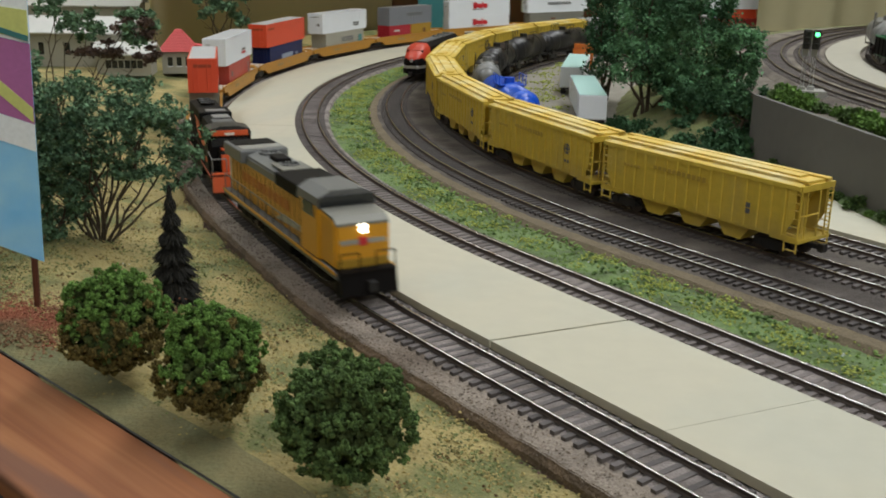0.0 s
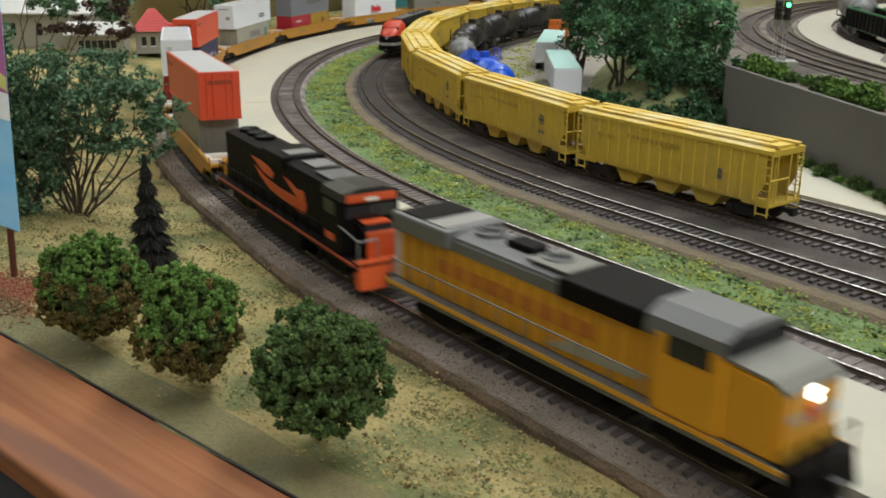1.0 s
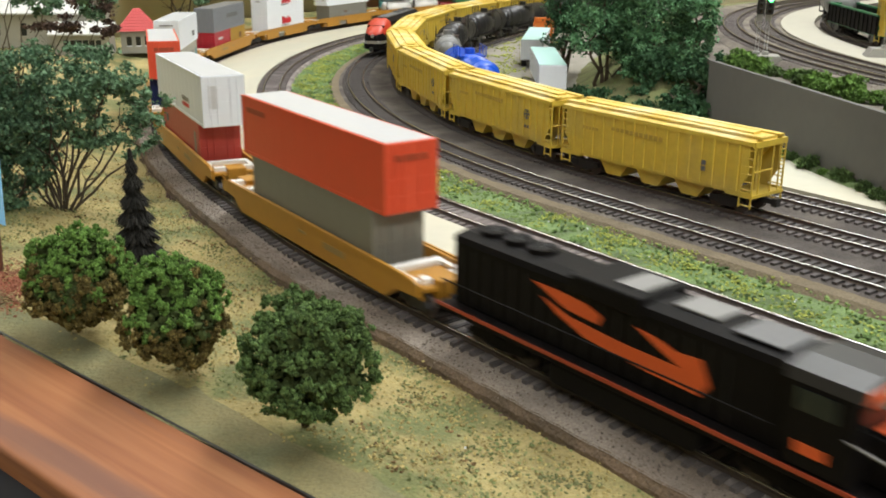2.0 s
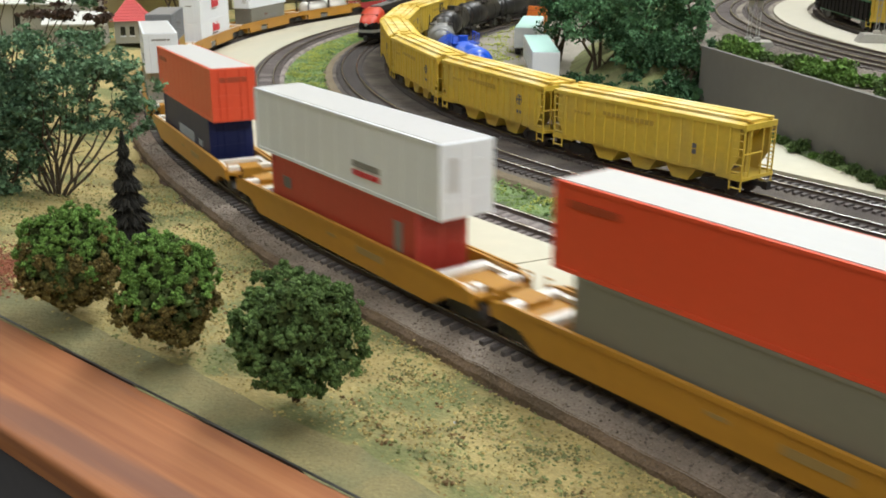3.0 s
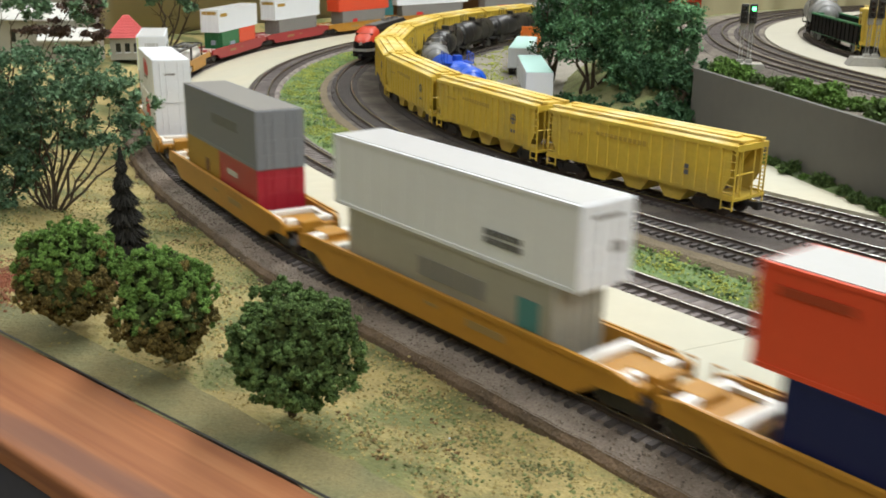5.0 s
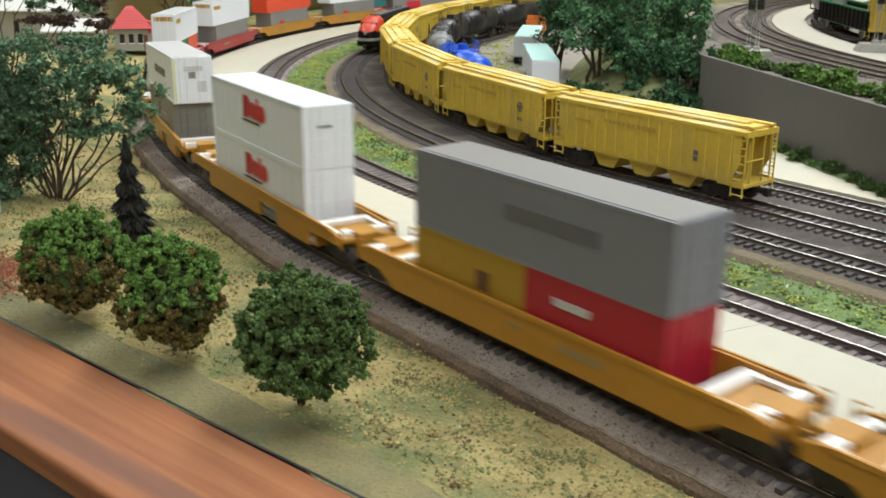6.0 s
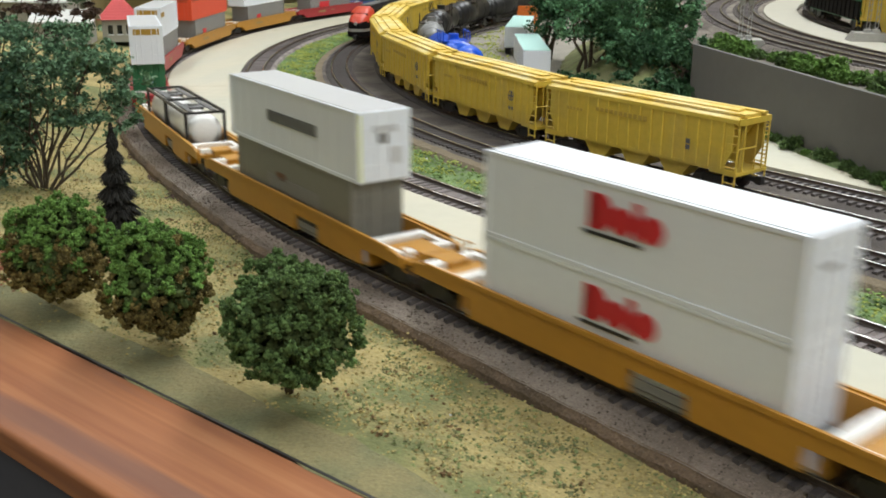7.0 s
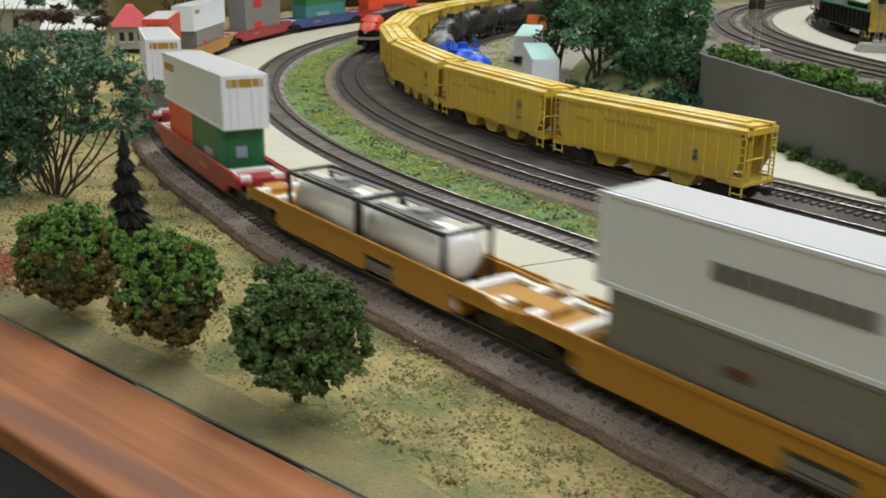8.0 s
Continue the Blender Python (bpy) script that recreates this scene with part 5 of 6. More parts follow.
ico = B()
bmesh.ops.create_icosphere(ico, subdivisions=1, radius=1.0)
ico.verts.index_update()
FLORET = [v.co.copy() for v in ico.verts]
FLORET_FACES = [tuple(v.index for v in f.verts) for f in ico.faces]
ico.free()


def lump_mesh(name, centre, radii, count, size, material, parent, keep, leaves=16, floret=False):
    """Foliage of small tufts set over a rounded form. keep(p): whether a lump stays, by its place on the unit ball."""
    verts, faces = [], []
    for k in range(count):
        g = (k + 0.5) / count
        lat = math.acos(1 - 2 * g)
        lon = k * 2.399963
        p = Vector((math.cos(lon) * math.sin(lat), math.sin(lon) * math.sin(lat), math.cos(lat)))
        p = (p + Vector((random.uniform(-1, 1), random.uniform(-1, 1), random.uniform(-1, 1))) * 0.09).normalized()
        if not keep(p):
            continue
        swell = 1 + 0.32 * noise.noise(p * 1.7 + Vector(centre) * 40 + Vector(radii) * 900) + 0.14 * noise.noise(p * 4.5) + random.uniform(-0.20, 0.05)
        c = Vector((centre[0] + p.x * radii[0] * swell, centre[1] + p.y * radii[1] * swell, centre[2] + p.z * radii[2] * swell))
        e = size * random.uniform(0.7, 1.3)
        if floret:
            b0 = len(verts)
            k0 = random.uniform(0, 50)
            for v in FLORET:
                verts.append(tuple(c + v * e * (0.85 + 0.75 * noise.noise(v * 2.3 + Vector((k0, 0, 0))))))
            faces.extend(tuple(b0 + i for i in f) for f in FLORET_FACES)
        for _ in range(leaves):
            u = Vector((random.gauss(0, 1), random.gauss(0, 1), random.gauss(0, 1))).normalized()
            w = u.cross(Vector((random.gauss(0, 1), random.gauss(0, 1), random.gauss(0, 1)))).normalized()
            o = c + Vector((random.gauss(0, 1), random.gauss(0, 1), random.gauss(0, 1))) * e * (0.62 if floret else 0.55)
            q = e * random.uniform(0.35, 0.75)
            b0 = len(verts)
            verts += [tuple(o - u * q), tuple(o + w * q * 0.8), tuple(o + u * q), tuple(o - w * q * 0.8 + p * q * 0.5)]
            faces += [(b0, b0 + 1, b0 + 2), (b0, b0 + 2, b0 + 3)]
    me = bpy.data.meshes.new(name)
    me.from_pydata(verts, [], faces)
    me.materials.append(material)
    ob = new(name, me)
    ob.parent = parent
    return ob


def branch_clumps(name, centre, radii, count, size, material, parent, keep, seed):
    """Foliage in knobby branch ends: each clump stands out from the ball on its own and carries small uneven florets and leaves."""
    verts, faces = [], []
    for k in range(count):
        lat, lon = math.acos(1 - 2 * (k + 0.5) / count), k * 2.399963
        p = Vector((math.cos(lon) * math.sin(lat), math.sin(lon) * math.sin(lat), math.cos(lat)))
        p = (p + Vector((random.uniform(-1, 1), random.uniform(-1, 1), random.uniform(-1, 1))) * 0.16).normalized()
        if not keep(p):
            continue
        out = 0.95 + 0.27 * noise.noise(p * 1.6 + Vector((seed, 0, 0))) + random.uniform(-0.10, 0.12)
        c = Vector(centre) + Vector((p.x * radii[0], p.y * radii[1], p.z * radii[2])) * out
        cr = radii[0] * random.uniform(0.06, 0.125)
        for _ in range(int(7 + cr / radii[0] * 60)):
            q = (Vector((random.gauss(0, 1), random.gauss(0, 1), random.gauss(0, 1))).normalized() + p * 0.75).normalized()
            f = c + q * cr * random.uniform(0.7, 1.15)
            e = size * random.uniform(0.6, 1.25)
            b0, k0 = len(verts), random.uniform(0, 50)
            for v in FLORET:
                verts.append(tuple(f + v * e * (0.8 + 0.9 * noise.noise(v * 2.3 + Vector((k0, 0, 0))))))
            faces.extend(tuple(b0 + i for i in g) for g in FLORET_FACES)
            for _ in range(5):
                u = Vector((random.gauss(0, 1), random.gauss(0, 1), random.gauss(0, 1))).normalized()
                w = u.cross(Vector((random.gauss(0, 1), random.gauss(0, 1), random.gauss(0, 1)))).normalized()
                o = f + u * e * 0.7
                h = e * random.uniform(0.35, 0.7)
                b0 = len(verts)
                verts += [tuple(o - u * h), tuple(o + w * h * 0.8), tuple(o + u * h), tuple(o - w * h * 0.8 + q * h * 0.5)]
                faces += [(b0, b0 + 1, b0 + 2), (b0, b0 + 2, b0 + 3)]
    me = bpy.data.meshes.new(name)
    me.from_pydata(verts, [], faces)
    me.materials.append(material)
    ob = new(name, me)
    ob.parent = parent
    return ob


def bush(x, y, z, centre, radii, label, top, low, split, count=400):
    t = thing("bush", label, "bush", "three round bushes by the ledge", pose(x, y, z))
    stem = B()
    limb(stem, (0, 0, -0.002), centre, 0.0016, 0.0008, 3)
    part("stem", stem, M["bark"], t)
    # core and inner foliage are coloured darker to paint shade in the gaps
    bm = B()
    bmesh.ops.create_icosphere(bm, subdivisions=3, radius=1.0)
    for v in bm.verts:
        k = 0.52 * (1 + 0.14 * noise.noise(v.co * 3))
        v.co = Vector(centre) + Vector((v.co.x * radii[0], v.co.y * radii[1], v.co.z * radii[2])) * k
    part("inner_core", bm, M["bush_inner_shade"], t)
    lump_mesh("inner_foliage", centre, tuple(r * 0.80 for r in radii), 620, radii[0] * 0.095, M["bush_inner_shade"], t, lambda p: True, 8, True)
    size = radii[0] * 0.050
    branch_clumps("upper_foliage", centre, radii, count, size, top, t, lambda p: p.z + 0.8 * noise.noise(p * 3.0 + Vector((x * 90, 0, 0))) + 0.8 * noise.noise(p * 9.0) > split, x * 300)
    branch_clumps("lower_foliage", centre, radii, count, size, low, t, lambda p: p.z + 0.8 * noise.noise(p * 3.0 + Vector((x * 90, 0, 0))) + 0.8 * noise.noise(p * 9.0) <= split, x * 300)
    return t


bush(-0.033, 0.300, 0.006, (0.003, -0.012, 0.0290), (0.0184, 0.0175, 0.0198), "round dark green foam bush on the grass", M["bush_dark"], M["bush_dark"], -0.2)
bush(-0.085, 0.348, 0.004, (0.003, -0.016, 0.0295), (0.0174, 0.0166, 0.0188), "round foam bush, bright green above and brown below", M["bush_green"], M["bush_brown"], 0.12)
bush(-0.130, 0.392, 0.003, (0.001, -0.022, 0.0295), (0.0184, 0.0174, 0.0190), "round foam bush, green above and reddish brown below", M["bush_green"], M["bush_brown"], 0.22)


def fir_tree(x, y, z, height, radius):
    t = thing("fir_tree", "slender dark fir tree with drooping branches", "tree", "", pose(x, y, z))
    part("trunk", rod(B(), (0, 0, 0), (0, 0, height), 0.0016, 7, 0.0003), M["bark"], t)
    verts, faces = [], []
    for k in range(3800):
        h = (k / 3800) ** 0.85
        r = radius * (1 - h) ** 0.9 * random.uniform(0.6, 1.12) * (0.78 + 0.24 * math.sin(h * 46 + random.uniform(-0.7, 0.7))) + 0.0006
        a = random.uniform(0, 6.283)
        zz = height * (0.06 + 0.94 * h)
        d = Vector((math.cos(a), math.sin(a), 0))
        side = Vector((-d.y, d.x, 0))
        e = 0.0011 * (1.25 - h)
        b0 = len(verts)
        tip = d * r + Vector((0, 0, zz - r * 0.30))
        verts += [d * r * 0.25 + Vector((0, 0, zz)), d * r * 0.7 + side * e + Vector((0, 0, zz - r * 0.1)), tip, d * r * 0.7 - side * e + Vector((0, 0, zz - r * 0.1)), d * r * 0.6 + Vector((0, 0, zz - r * 0.05 + e))]
        faces += [(b0, b0 + 1, b0 + 4), (b0 + 1, b0 + 2, b0 + 4), (b0 + 2, b0 + 3, b0 + 4), (b0 + 3, b0, b0 + 4)]
    me = bpy.data.meshes.new("crown")
    me.from_pydata([tuple(v) for v in verts], [], faces)
    me.materials.append(M["fir"])
    new("crown", me).parent = t
    return t


fir_tree(-0.134, 0.476, -0.004, 0.066, 0.0165)

# the airy trees outside the curve
AIRY = "tall airy tree with thin stems and small grey-green leaves"
crown = [((0.012, 0.0, 0.090), (0.022, 0.022, 0.013)), ((-0.018, 0.0, 0.086), (0.020, 0.022, 0.013)), ((0.036, 0.0, 0.080), (0.016, 0.020, 0.013)), ((0.0, 0.0, 0.068), (0.026, 0.022, 0.013)), ((0.052, 0.004, 0.064), (0.013, 0.013, 0.015)), ((-0.022, 0.0, 0.054), (0.018, 0.015, 0.013)), ((0.026, 0.0, 0.056), (0.020, 0.013, 0.011)), ((0.0, 0.0, 0.046), (0.018, 0.013, 0.009)), ((0.046, 0.0, 0.046), (0.010, 0.012, 0.009)), ((-0.016, 0.0, 0.034), (0.014, 0.012, 0.009)), ((0.022, 0.0, 0.099), (0.010, 0.010, 0.008)), ((-0.006, 0.0, 0.100), (0.009, 0.010, 0.007))]
tree(-0.205, 0.578, -0.004, AIRY, crown, 15500, 0.00128, M["leaf_olive"], 16, 0.0010, "trees outside the curve", None, 0.15)
tree(-0.238, 0.572, -0.004, "tree with dense dull green leaves down to the ground", [((-0.004, 0.0, 0.094), (0.009, 0.018, 0.022)), ((0.004, 0.0, 0.060), (0.020, 0.020, 0.022)), ((0.012, 0.0, 0.034), (0.014, 0.014, 0.020)), ((0.002, 0.0, 0.016), (0.012, 0.012, 0.010))], 9000, 0.00130, M["leaf_olive"], 7, 0.0010, "trees outside the curve", None, 0.15)
tree(-0.338, 0.850, -0.006, "sparse tree with brown-green leaves", [((0.012, 0, 0.126), (0.010, 0.02, 0.014)), ((0.036, 0, 0.118), (0.014, 0.02, 0.012)), ((0.080, 0, 0.116), (0.015, 0.02, 0.012)), ((0.046, 0, 0.095), (0.020, 0.02, 0.009)), ((0.084, 0, 0.093), (0.014, 0.02, 0.007))], 6500, 0.0016, M["leaf_olive"], 8, 0.0009, "trees outside the curve", M["leaf_brown"], 0.16)
tree(-0.350, 1.560, -0.006, "small leafy tree behind the red-roofed house", [((0.0, 0, 0.090), (0.028, 0.03, 0.026)), ((0.046, 0, 0.078), (0.026, 0.03, 0.018)), ((-0.012, 0, 0.120), (0.030, 0.03, 0.020)), ((0.030, 0, 0.112), (0.028, 0.03, 0.018))], 2600, 0.0030, M["leaf_olive"], 5, 0.0018, "trees outside the curve")

# the lush trees at the foot of the bank
for x, y, blobs, n, m in (
    (0.205, 1.040, [((0.0, 0, 0.098), (0.030, 0.028, 0.026)), ((-0.012, -0.01, 0.070), (0.026, 0.026, 0.018)), ((0.018, -0.01, 0.056), (0.024, 0.026, 0.020)), ((0.006, 0, 0.132), (0.030, 0.030, 0.024))], 6400, "leaf_emerald"),
    (0.250, 1.000, [((0.0, 0, 0.090), (0.028, 0.026, 0.024)), ((0.008, -0.01, 0.064), (0.024, 0.024, 0.018)), ((-0.014, -0.015, 0.046), (0.022, 0.022, 0.016)), ((0.0, 0, 0.122), (0.028, 0.026, 0.022))], 6400, "leaf_emerald"),
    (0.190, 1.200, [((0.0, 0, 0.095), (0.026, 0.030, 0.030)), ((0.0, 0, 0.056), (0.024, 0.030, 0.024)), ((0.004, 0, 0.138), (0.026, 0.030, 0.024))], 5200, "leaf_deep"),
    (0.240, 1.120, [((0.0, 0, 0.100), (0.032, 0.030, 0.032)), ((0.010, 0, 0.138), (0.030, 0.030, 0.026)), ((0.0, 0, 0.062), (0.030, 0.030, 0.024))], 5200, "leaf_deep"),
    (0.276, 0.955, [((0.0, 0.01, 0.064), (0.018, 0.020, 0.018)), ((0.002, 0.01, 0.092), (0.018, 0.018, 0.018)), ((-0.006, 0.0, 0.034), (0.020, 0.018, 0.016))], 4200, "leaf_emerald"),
    # two low trees, dark-leaved to deepen the shadow at the wall's end
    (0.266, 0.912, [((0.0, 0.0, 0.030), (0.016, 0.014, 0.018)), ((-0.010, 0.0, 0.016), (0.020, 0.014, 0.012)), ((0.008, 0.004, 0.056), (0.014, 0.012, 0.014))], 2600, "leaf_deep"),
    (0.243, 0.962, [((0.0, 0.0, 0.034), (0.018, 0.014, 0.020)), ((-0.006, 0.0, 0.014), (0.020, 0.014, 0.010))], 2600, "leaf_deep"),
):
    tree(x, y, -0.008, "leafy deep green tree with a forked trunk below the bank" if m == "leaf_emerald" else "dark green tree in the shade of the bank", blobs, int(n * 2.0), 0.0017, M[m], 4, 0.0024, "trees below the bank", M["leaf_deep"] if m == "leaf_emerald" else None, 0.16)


def shrub(x, y, z, r, m, label="low foam shrub"):
    t = thing("shrub", label, "shrub", "shrubs along the retaining wall", pose(x, y, z))
    lump_mesh("foliage", (0, 0, r * 0.45), (r, r, r * 0.75), 70, r * 0.30, m, t, lambda p: p.z > -0.5)
    return t


for k in range(30):
    f = (k + random.uniform(-0.35, 0.35)) / 30
    p = WALL_A.lerp(WALL_B, f * 0.95)
    shrub(p.x + 0.014 + random.uniform(-0.005, 0.010), p.y + 0.004, 0.0485, random.uniform(0.005, 0.0105), random.choice((M["bush_green"], M["bush_green"], M["bush_dark"])), "bright green foam shrub on top of the retaining wall")
for k in range(20):
    f = 0.12 + 0.75 * (k + random.uniform(-0.4, 0.4)) / 20
    p = WALL_A.lerp(WALL_B, f)
    shrub(p.x - 0.0085 + random.uniform(-0.003, 0.002), p.y, -0.002, random.uniform(0.003, 0.0068), random.choice((M["bush_dark"], M["bush_dark"], M["bush_green"])), "small dark green shrub at the foot of the retaining wall")
# undergrowth whose dark leaf colour also paints the shadow below the trees
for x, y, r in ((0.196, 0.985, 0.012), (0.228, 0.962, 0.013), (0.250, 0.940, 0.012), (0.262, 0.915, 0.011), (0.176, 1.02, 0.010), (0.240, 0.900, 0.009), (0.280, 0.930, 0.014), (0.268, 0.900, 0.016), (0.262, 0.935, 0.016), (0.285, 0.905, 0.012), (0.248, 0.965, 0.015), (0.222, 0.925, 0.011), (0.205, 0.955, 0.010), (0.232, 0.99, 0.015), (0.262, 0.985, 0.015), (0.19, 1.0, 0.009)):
    shrub(x, y, -0.006, r, M["leaf_deep"], "undergrowth shrub below the trees, coloured dark for the shadow there")
foot = B()
row_of = []
for i in range(81):
    p = WALL_A.lerp(WALL_B, 0.10 + 0.90 * i / 80)
    out = 0.013 + 0.004 * noise.noise((i * 0.21, 0.4, 0.0))
    row_of.append([foot.verts.new((p.x - d, p.y, z + 0.0006 * noise.noise((i * 0.9, d * 300, 1.0)))) for d, z in ((0.0, 0.0006), (out * 0.6, 0.0002), (out, -0.0026))])
for a, b in zip(row_of[:-1], row_of[1:]):
    for j in range(2):
        foot.faces.new((a[j], a[j + 1], b[j + 1], b[j]))
bmesh.ops.recalc_face_normals(foot, faces=foot.faces)
structure("verge", foot, M["green"], "strip of grass at the foot of the retaining wall")
patches("yard_grass", [(*at_deg(random.uniform(0.745, 0.812), random.uniform(-34, 2))[:2], -0.004) for _ in range(70)], 16, 0.006, 0.0014, M["tuft_yellow"], "yellow-green weeds along the yard", 0.001)
patches("bank_scrub", [(*up_on(random.uniform(0.985, 1.03), random.uniform(-0.6, -0.01))[:2], 0.014) for _ in range(60)], 8, 0.006, 0.0016, M["tuft_green"], "weeds on the bank", 0.004)

# ---- buildings outside the curve ----


def cottage():
    t = thing("house", "small tan house with a red pyramid roof", "house", "", pose(-0.386, 1.470, -0.006 + settle(-0.386, 1.470), 0, 0, 12) @ Matrix.Diagonal((0.56, 0.56, 0.78, 1)))
    part("wall", box(B(), -0.042, 0.042, -0.035, 0.035, 0, 0.042), M["beige_box"], t)
    bm = B()
    base = [bm.verts.new(p) for p in ((-0.052, -0.045, 0.040), (0.052, -0.045, 0.040), (0.052, 0.045, 0.040), (-0.052, 0.045, 0.040))]
    top = [bm.verts.new(p) for p in ((-0.008, -0.005, 0.078), (0.008, -0.005, 0.078), (0.008, 0.005, 0.078), (-0.008, 0.005, 0.078))]
    bm.faces.new(base[::-1]), bm.faces.new(top)
    for i in range(4):
        bm.faces.new((base[i], base[(i + 1) % 4], top[(i + 1) % 4], top[i]))
    roof = part("roof", bm, M["roof_red"], t)
    bm = B()
    for k in range(7):
        f = 0.08 + k * 0.13
        y, z, hw = -0.045 + 0.040 * f, 0.040 + 0.038 * f, 0.052 - 0.044 * f
        box(bm, -hw, hw, y - 0.0003, y, z, z + 0.0006)
    part("shingle_course", bm, M["roof_red"], roof)
    part("wing", prism(B(), [(0.034, 0.030), (0.080, 0.030), (0.074, 0.048), (0.040, 0.052)], -0.030, 0.012), M["roof_red"], t)
    part("porch_wall", box(B(), 0.042, 0.074, -0.026, 0.010, 0, 0.030), M["beige_box"], t)
    for x in (-0.028, -0.006, 0.016):
        w = part("window", box(B(), x, x + 0.012, -0.0358, -0.0348, 0.014, 0.030), M["window"], t)
        part("window_frame", box(B(), x - 0.001, x + 0.013, -0.0356, -0.0350, 0.012, 0.014), M["white"], w)
    part("door", box(B(), 0.030, 0.040, -0.0358, -0.0348, 0, 0.028), M["brown"], t)
    return t


cottage()


def shed(x, y, w, d, h, rise, turn_deg, label):
    t = thing("building", label, "building", "pale buildings behind the trees", pose(x, y, -0.006 + settle(x, y), 0, 0, turn_deg))
    part("wall", box(B(), -w, w, -d, d, 0, h), M["beige_box"], t)
    part("roof", loft(B(), [(-d - 0.008, h - 0.002), (-d - 0.008, h), (0, h + rise), (d + 0.008, h), (d + 0.008, h - 0.002), (0, h + rise - 0.003)], -w - 0.006, w + 0.006), M["roof_pale"], t, "pale sloping roof")
    for k in range(6):
        xx = -w + 0.012 + k * (2 * w - 0.030) / 5
        win = part("window", box(B(), xx, xx + 0.007, -d - 0.0006, -d + 0.0004, h * 0.35, h * 0.7), M["window"], t)
        part("window_sill", box(B(), xx - 0.001, xx + 0.008, -d - 0.0014, -d + 0.0004, h * 0.31, h * 0.35), M["beige_box"], win)
    return t


shed(-0.555, 1.470, 0.105, 0.035, 0.048, 0.020, 3, "long pale building with a pale roof behind trees")
shed(-0.64, 1.70, 0.13, 0.05, 0.070, 0.010, 8, "low cream building with a pale roof")
shed(-0.442, 1.405, 0.036, 0.022, 0.030, 0.014, 6, "small pale shed with a pale roof")

# ---- the banner on its stick ----
ban = thing("banner", "tall printed banner, blue below and plum above, on a thin stick", "banner", "", pose(-0.1940, 0.452, 0.004, 0, 2.0, 8))
part("stick", rod(B(), (0, 0, -0.006), (0, 0, 0.17), 0.0016, 8), M["pole"], ban)
cloth = part("cloth", prism(B(), [(-0.060, 0.052), (0.0048, 0.0262), (0.0048, 0.17), (-0.060, 0.17)], -0.0022, -0.0016), M["banner_blue"], ban)
part("print", prism(B(), [(-0.060, 0.100), (0.0048, 0.079), (0.0048, 0.0915), (-0.060, 0.112)], -0.0027, -0.0023), M["banner_white"], cloth, "white band")
part("print", prism(B(), [(-0.060, 0.1122), (0.0048, 0.0917), (0.0048, 0.1275), (-0.060, 0.140)], -0.0027, -0.0023), M["banner_plum"], cloth, "plum field")
part("print", prism(B(), [(-0.060, 0.1402), (0.0048, 0.1277), (0.0048, 0.1700), (-0.060, 0.170)], -0.0027, -0.0023), M["banner_white"], cloth, "pale upper field")
part("print", prism(B(), [(-0.060, 0.158), (-0.060, 0.150), (0.0046, 0.0925), (0.0046, 0.0990)], -0.0032, -0.0028), M["banner_lime"], cloth, "lime diagonal stripe")
part("print", prism(B(), [(-0.030, 0.1345), (0.0046, 0.1300), (0.0046, 0.1420), (-0.012, 0.1440)], -0.0032, -0.0028), M["banner_lime"], cloth, "lime patch")
part("print", prism(B(), [(-0.060, 0.1480), (0.0046, 0.1285), (0.0046, 0.1310), (-0.060, 0.1505)], -0.0037, -0.0033), M["teal"], cloth, "dark line")

# ---- signals ----


def signal(x, y, z, lit, label):
    t = thing("railway_signal", label, "signal", "signals on the upper level", pose(x, y, z, 0, 0, -12))
    part("plinth", prism(B(), [(-0.021, 0), (0.021, 0), (0.016, 0.0075), (-0.016, 0.0075)], -0.010, 0.010), M["silver"], t)
    for sx in (-0.0038, 0.0038):
        bm = B()
        for q in (-0.0014, 0.0014):
            rod(bm, (sx + q, 0, 0.007), (sx + q, 0, 0.043), 0.0004, 5)
        for k in range(6):
            rod(bm, (sx - 0.0014, 0, 0.010 + k * 0.0052), (sx + 0.0014, 0, 0.0128 + k * 0.0052), 0.0003, 4)
        part("mast", bm, M["silver"], t, "silver lattice mast")
        part("mast_base", box(B(), sx - 0.0028, sx + 0.0028, -0.003, 0.003, 0.0075, 0.0105), M["silver"], t)
        head = part("signal_head", box(B(), sx - 0.0033, sx + 0.0033, -0.0030, 0.0010, 0.043, 0.0600, 0.0008), M["black"], t)
        part("ladder_cage", box(B(), sx - 0.0026, sx + 0.0026, 0.0010, 0.0024, 0.037, 0.043), M["silver"], t)
        for k in range(3):
            on_it = lit and sx > 0 and k == 2
            part("lens", rod(B(), (sx, -0.0046 if on_it else -0.0036, 0.0460 + k * 0.0050), (sx, -0.0030, 0.0460 + k * 0.0050), 0.0019 if on_it else 0.0015, 12), M["green_lamp"] if on_it else M["window"], head)
            part("visor", box(B(), sx - 0.0020, sx + 0.0020, -0.0052, -0.0030, 0.0479 + k * 0.0050, 0.0484 + k * 0.0050), M["black"], head)
    return t


signal(0.319, 0.897, 0.0485, True, "twin-mast railway signal with one green light lit")
x, y, h = up_on(0.809, 0.045)
signal(x, y, 0.0532, False, "twin-mast railway signal, unlit, on the cream board")

